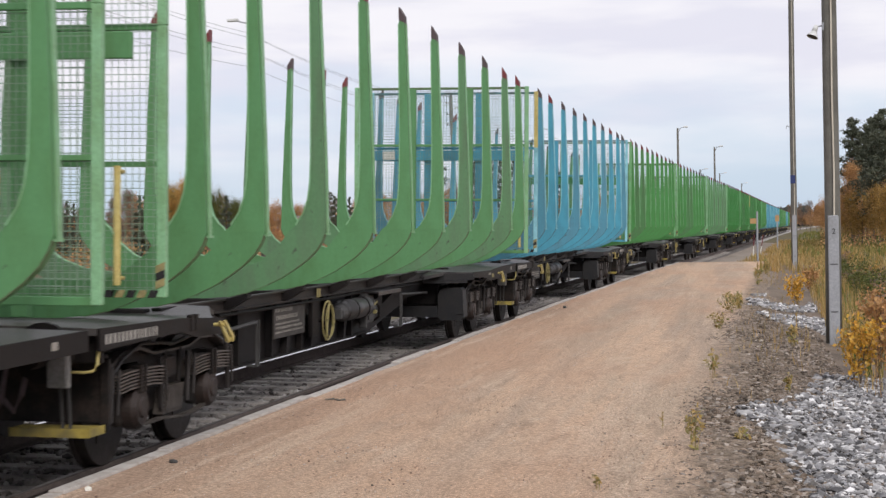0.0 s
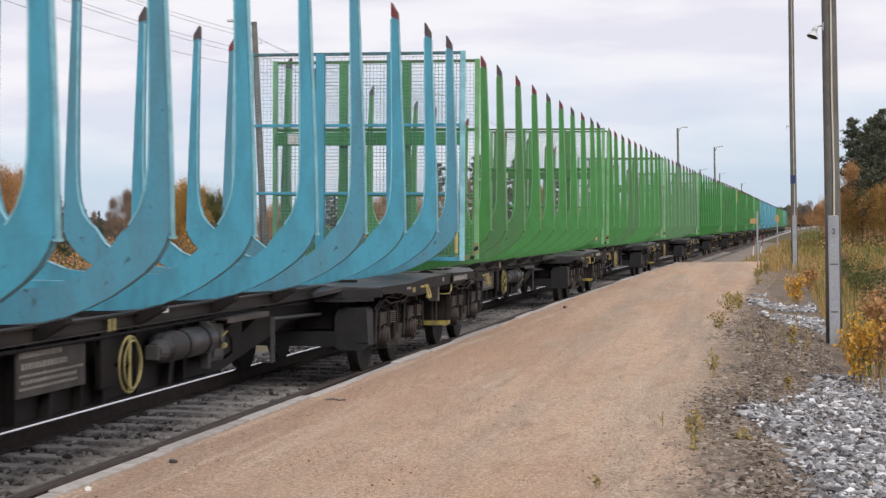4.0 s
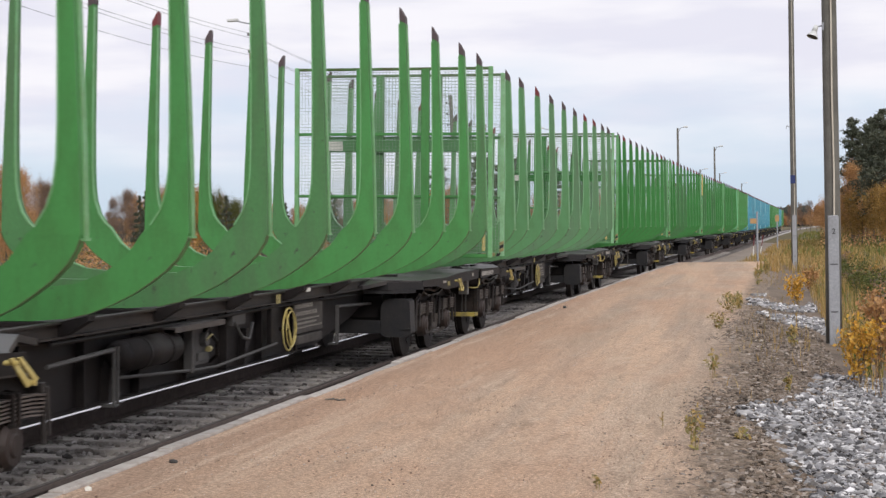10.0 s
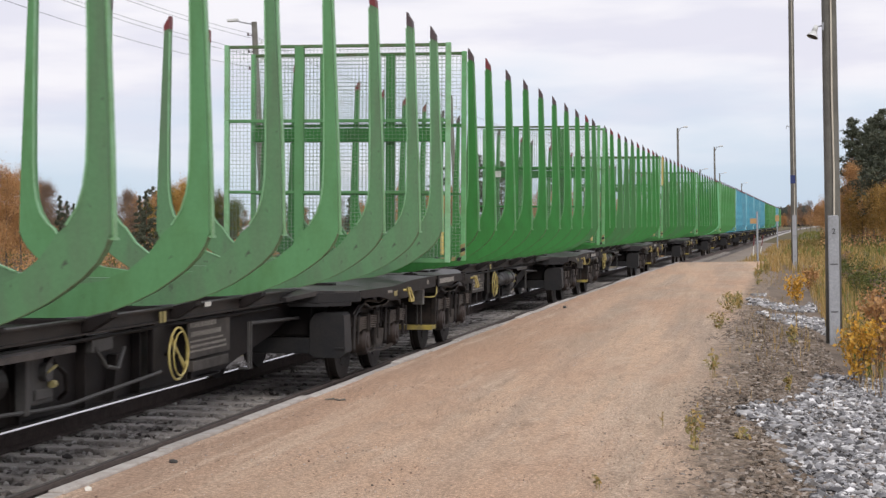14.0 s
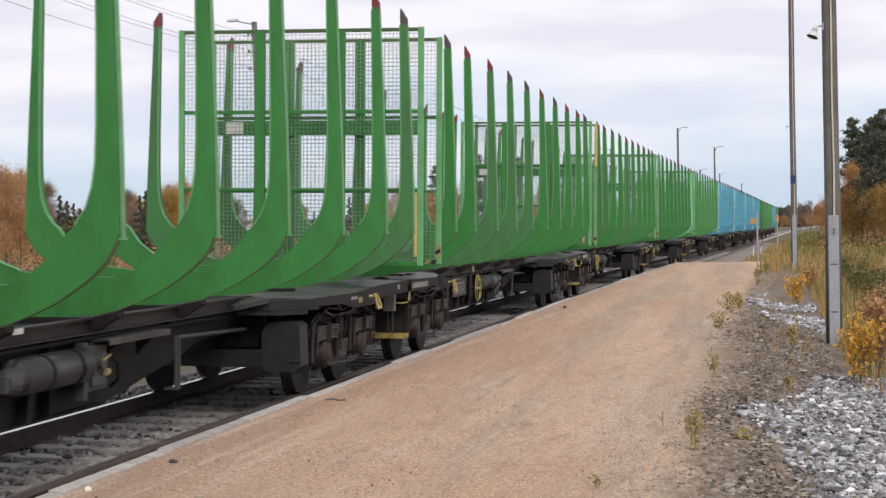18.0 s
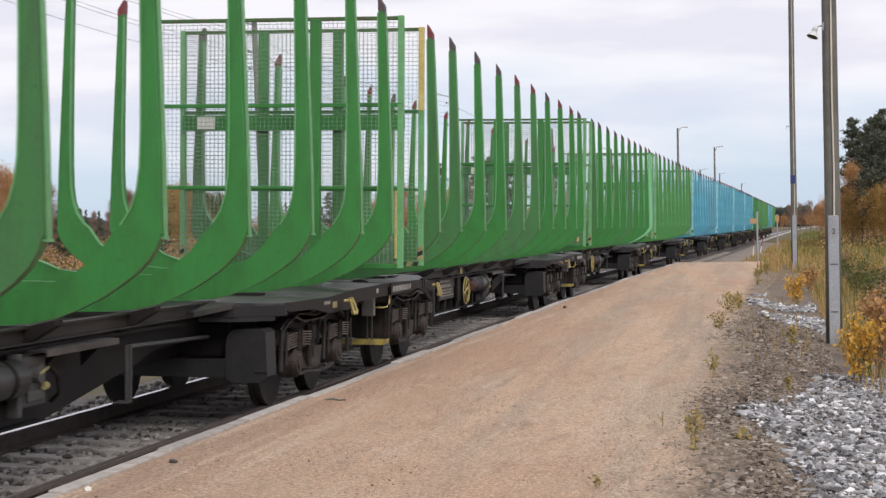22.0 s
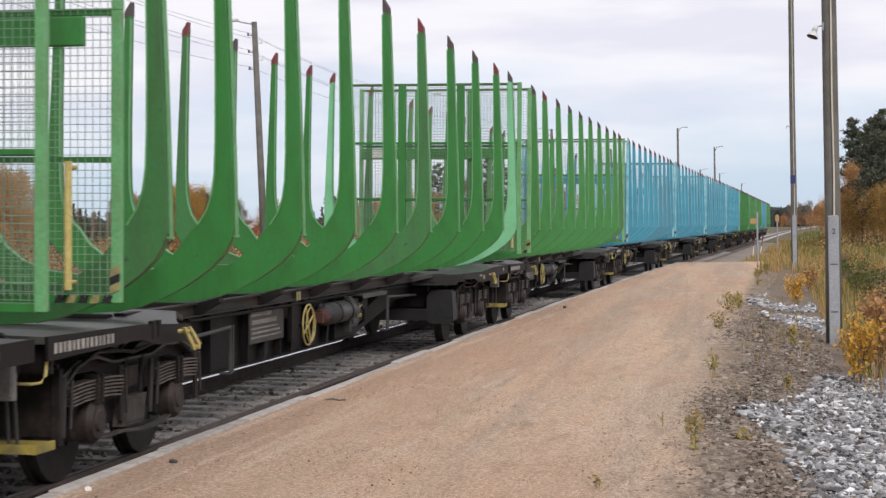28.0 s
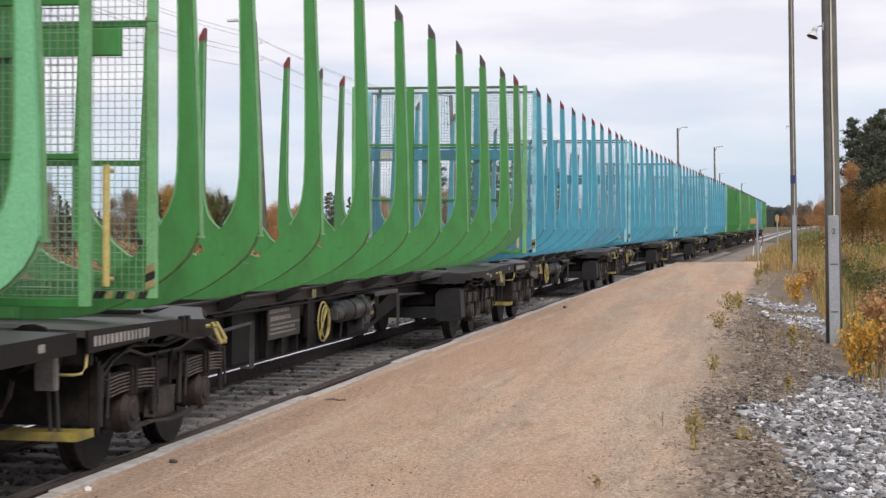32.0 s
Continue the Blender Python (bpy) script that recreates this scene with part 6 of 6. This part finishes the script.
# ---- pieces: sleepers, kerb stones, ballast, gravel ----
bm = B()
bx(bm, -1.28, 1.28, -0.12, 0.12, -0.33, -0.168, 0.012)
sl = part("sleeper", bm, SLEEPER, railway)
sl.matrix_basis = on_track(-6)
s = -5.4
rk = random.Random(4)
while s < 130:
    share("sleeper", sl, railway, on_track(s) @ pose(rk.uniform(-0.02, 0.02), 0, rk.uniform(-0.012, 0.006), 0, 0, rk.uniform(-0.8, 0.8)))
    s += 0.61

# concrete kerb stones, slightly out of line with one another
ks = 2.0
bm = B()
bx(bm, -0.065, 0.045, 0.008, ks - 0.008, -0.45, 0.0, 0.010)
k0 = part("kerb_stone", bm, CONCRETE, platform, "weathered concrete kerb stone")
k0.matrix_basis = pose(0, -40, PLAT_Z)
s = -14.0
while s < PLAT_END - 1:
    a, b = beside(s, KERB_OFF), beside(s + ks, KERB_OFF)
    h = math.atan2(b.x - a.x, b.y - a.y)
    out = rk.uniform(-0.009, 0.009)
    if 12.9 < s < 17.1:
        out = -0.02 if s < 15 else 0.02
    share("kerb_stone", k0, platform, pose(a.x + out, a.y, PLAT_Z + 0.014 + rk.uniform(-0.012, 0.012), rk.uniform(-0.3, 0.3), rk.uniform(-1, 1), -math.degrees(h) + rk.uniform(-0.2, 0.2)))
    s += ks
bpy.data.objects.remove(k0)

rb = np.random.default_rng(77)


def along(n, s0, s1, o0, o1, z, power=1.5):
    s = s0 + (s1 - s0) * rb.uniform(0, 1, n) ** power
    o = rb.uniform(o0, o1, n)
    th, xc, yc = np.interp(s, _S, _TH), np.interp(s, _S, _X), np.interp(s, _S, _Y)
    zz = np.full(n, z) - o * math.sin(radians(CANT))
    return np.stack([xc + o * np.cos(th), yc - o * np.sin(th), zz], 1), s, o


# ballast between and beside the rails, a little lower over the sleepers
q, s_, o_ = along(30000, 5, 60, -1.9, 1.6, -0.195, 1.6)
ph = np.abs(((s_ + 5.4 + 0.305) % 0.61) - 0.305)
on = ph < 0.11
keep = ~on | (rb.uniform(0, 1, len(s_)) < 0.22)
q = q[keep]
q[:, 2] += rb.uniform(-0.03, 0.015, len(q)) + 0.022 * on[keep]
tagged(lumps("ballast_stones", q, rb.uniform(0.018, 0.046, len(q)), 5, 0.75, STONES, (0.5, 1.4), 1.6), "dark grey crushed ballast stones between the rails", "ballast", kind="stuff")

# pale crushed stone on the verge
def verge(n, y0, y1, x0, x1, clumpy, thresh, power=1.3):
    y = y0 + (y1 - y0) * rb.uniform(0, 1, n) ** power
    x = rb.uniform(x0, x1, n)
    c = np.array([noise.noise(Vector((a * clumpy, b * clumpy * 0.35, 9.0))) for a, b in zip(x, y)])
    return x, y, c


def heap_z(x, y):
    out = []
    for a, b in zip(x, y):
        o = a - centre(b)[0]
        sheet = PLAT_Z - 0.006 - max(0.0, o - 5.2) * 0.035 - max(0.0, o - 5.9) * 0.36
        out.append(max(foot(a, b), sheet))
    return np.array(out)


x, y, c = verge(24000, 9.0, 20.0, 5.6, 7.9, 1.1, 0)
edge = np.interp(y, (9.0, 11.1, 13.2, 14.2, 15.0, 16.0, 17.5, 19.8), (6.30, 6.22, 6.05, 5.85, 5.72, 6.02, 6.35, 6.62)) + c * 0.10
keep = (x > edge) & (rb.uniform(0, 1, len(x)) < np.clip((x - edge) * 4.5, 0.2, 1))
x, y = x[keep], y[keep]
q = np.stack([x, y, heap_z(x, y) + rb.uniform(-0.02, 0.028, len(x))], 1)
tagged(lumps("crushed_stones", q, rb.uniform(0.015, 0.036, len(q)) * rb.uniform(0.5, 1.2, len(q)), 6, 0.7, PALE_STONES, (0.45, 1.45), 2.0), "heap of pale grey crushed stones on the verge", "gravel", kind="stuff")
x, y, c = verge(9000, 27.5, 47.0, 5.7, 7.2, 1.0, 0)
keep = (c > -0.05 + 0.5 * np.clip((y - 36) / 8, 0, 1)) & (x > np.interp(y, (27.5, 28.5, 29.5, 32, 36, 47), (7.0, 6.9, 6.4, 5.85, 5.75, 6.0)) + c * 0.2)
x, y = x[keep], y[keep]
q = np.stack([x, y, heap_z(x, y) + rb.uniform(-0.02, 0.028, len(x))], 1)
tagged(lumps("crushed_stones", q, rb.uniform(0.02, 0.05, len(q)), 7, 0.85, PALE_STONES, (0.52, 1.36), 1.6), "pale grey crushed stones round the poles", "gravel", kind="stuff")
x, y, c = verge(48000, 9.0, 36.0, 5.27, 6.9, 1.0, 0, 1.9)
q = np.stack([x, y, heap_z(x, y) + rb.uniform(-0.008, 0.006, len(x))], 1)
tagged(lumps("verge_pebbles", q, (0.0035 + 0.021 * rb.uniform(0, 1, len(q)) ** 3.0) * np.clip((x - 5.2) * 3 + c * 1.3, 0.35, 1.25), 8, 0.6, EARTH_STONES, (0.45, 1.45), 1.9), "brown pebbles and earth crumbs on the verge", "pebbles", kind="stuff")
n = 22000
y = 8.5 + 40 * rb.uniform(0, 1, n) ** 1.9
o = rb.uniform(1.95, 5.6, n)
x = np.interp(y, _S, _X) + o
q = np.stack([x, y, np.full(n, PLAT_Z + 0.002)], 1)
clump = np.array([noise.noise(Vector((a * 1.3, b * 0.45, 4.0))) + 0.6 * noise.noise(Vector((a * 5.0, b * 2.0, 8.0))) for a, b in zip(x, y)])
keep = (clump > 0.12) | (rb.uniform(0, 1, n) < 0.16)
q = q[keep]
n = len(q)
tagged(lumps("sand_pebbles", q, rb.uniform(0.002, 0.006, n) * np.where(rb.uniform(0, 1, n) < 0.06, 1.8, 1.0), 9, 0.7, SAND_STONES), "loose small pebbles on the packed sand", "pebbles", kind="stuff")
SINGLE = [(2.02, 11.40, 0.034, 0.03), (1.90, 10.15, 0.022, 0.35), (2.34, 33.67, 0.045, 0.03)]
for x, y, r, tone in SINGLE:
    st = lumps("loose_stone", np.array([[x, y, PLAT_Z + r * 0.3]]), np.array([r]), int(y * 10), 0.8, GREYBOX if tone < 0.1 else WHITE)
    tagged(st, "single dark loose stone on the sand" if tone < 0.1 else "single pale loose stone on the sand", "stone")

tw = thing("twig", pose(2.12, 15.63, PLAT_Z + 0.012, 0, 0, -15), "pale dry twig lying on the sand", "twig")
bm = B()
tube(bm, [(-0.09, 0, 0), (-0.02, 0.02, 0.006), (0.06, -0.004, 0.0), (0.11, 0.02, 0.004)], 0.008, 5)
part("stick", bm, POLE_WOOD, tw)
plant(None, (5.0, 10.42, PLAT_Z), 0.09, 0.07, WEED, 301, 7, 24, 0.018, "weed", "small dry tuft on the sand", "plant", "weeds at the platform edge")


def motions():
    """The whole train rolls towards the camera and its wheels turn with it."""
    beats = [i * 0.5 for i in range(65)]
    spin = [i / 15 for i in range(481)]
    turn = [math.degrees((way(0) - way(t)) / WR) for t in spin]
    for i, w in enumerate(TRAIN):
        walk(w, [(t, place(i, t)) for t in beats])
        for bogie in [o for o in w.children if o.name.startswith("bogie")]:
            for ws in [o for o in bogie.children if o.name.startswith("wheelset")]:
                y = ws.location.y
                rows = [(t, pose(0, y, WR, r, 0, 0)) for t, r in zip(spin, turn)]
                walk(ws, rows)


motions()
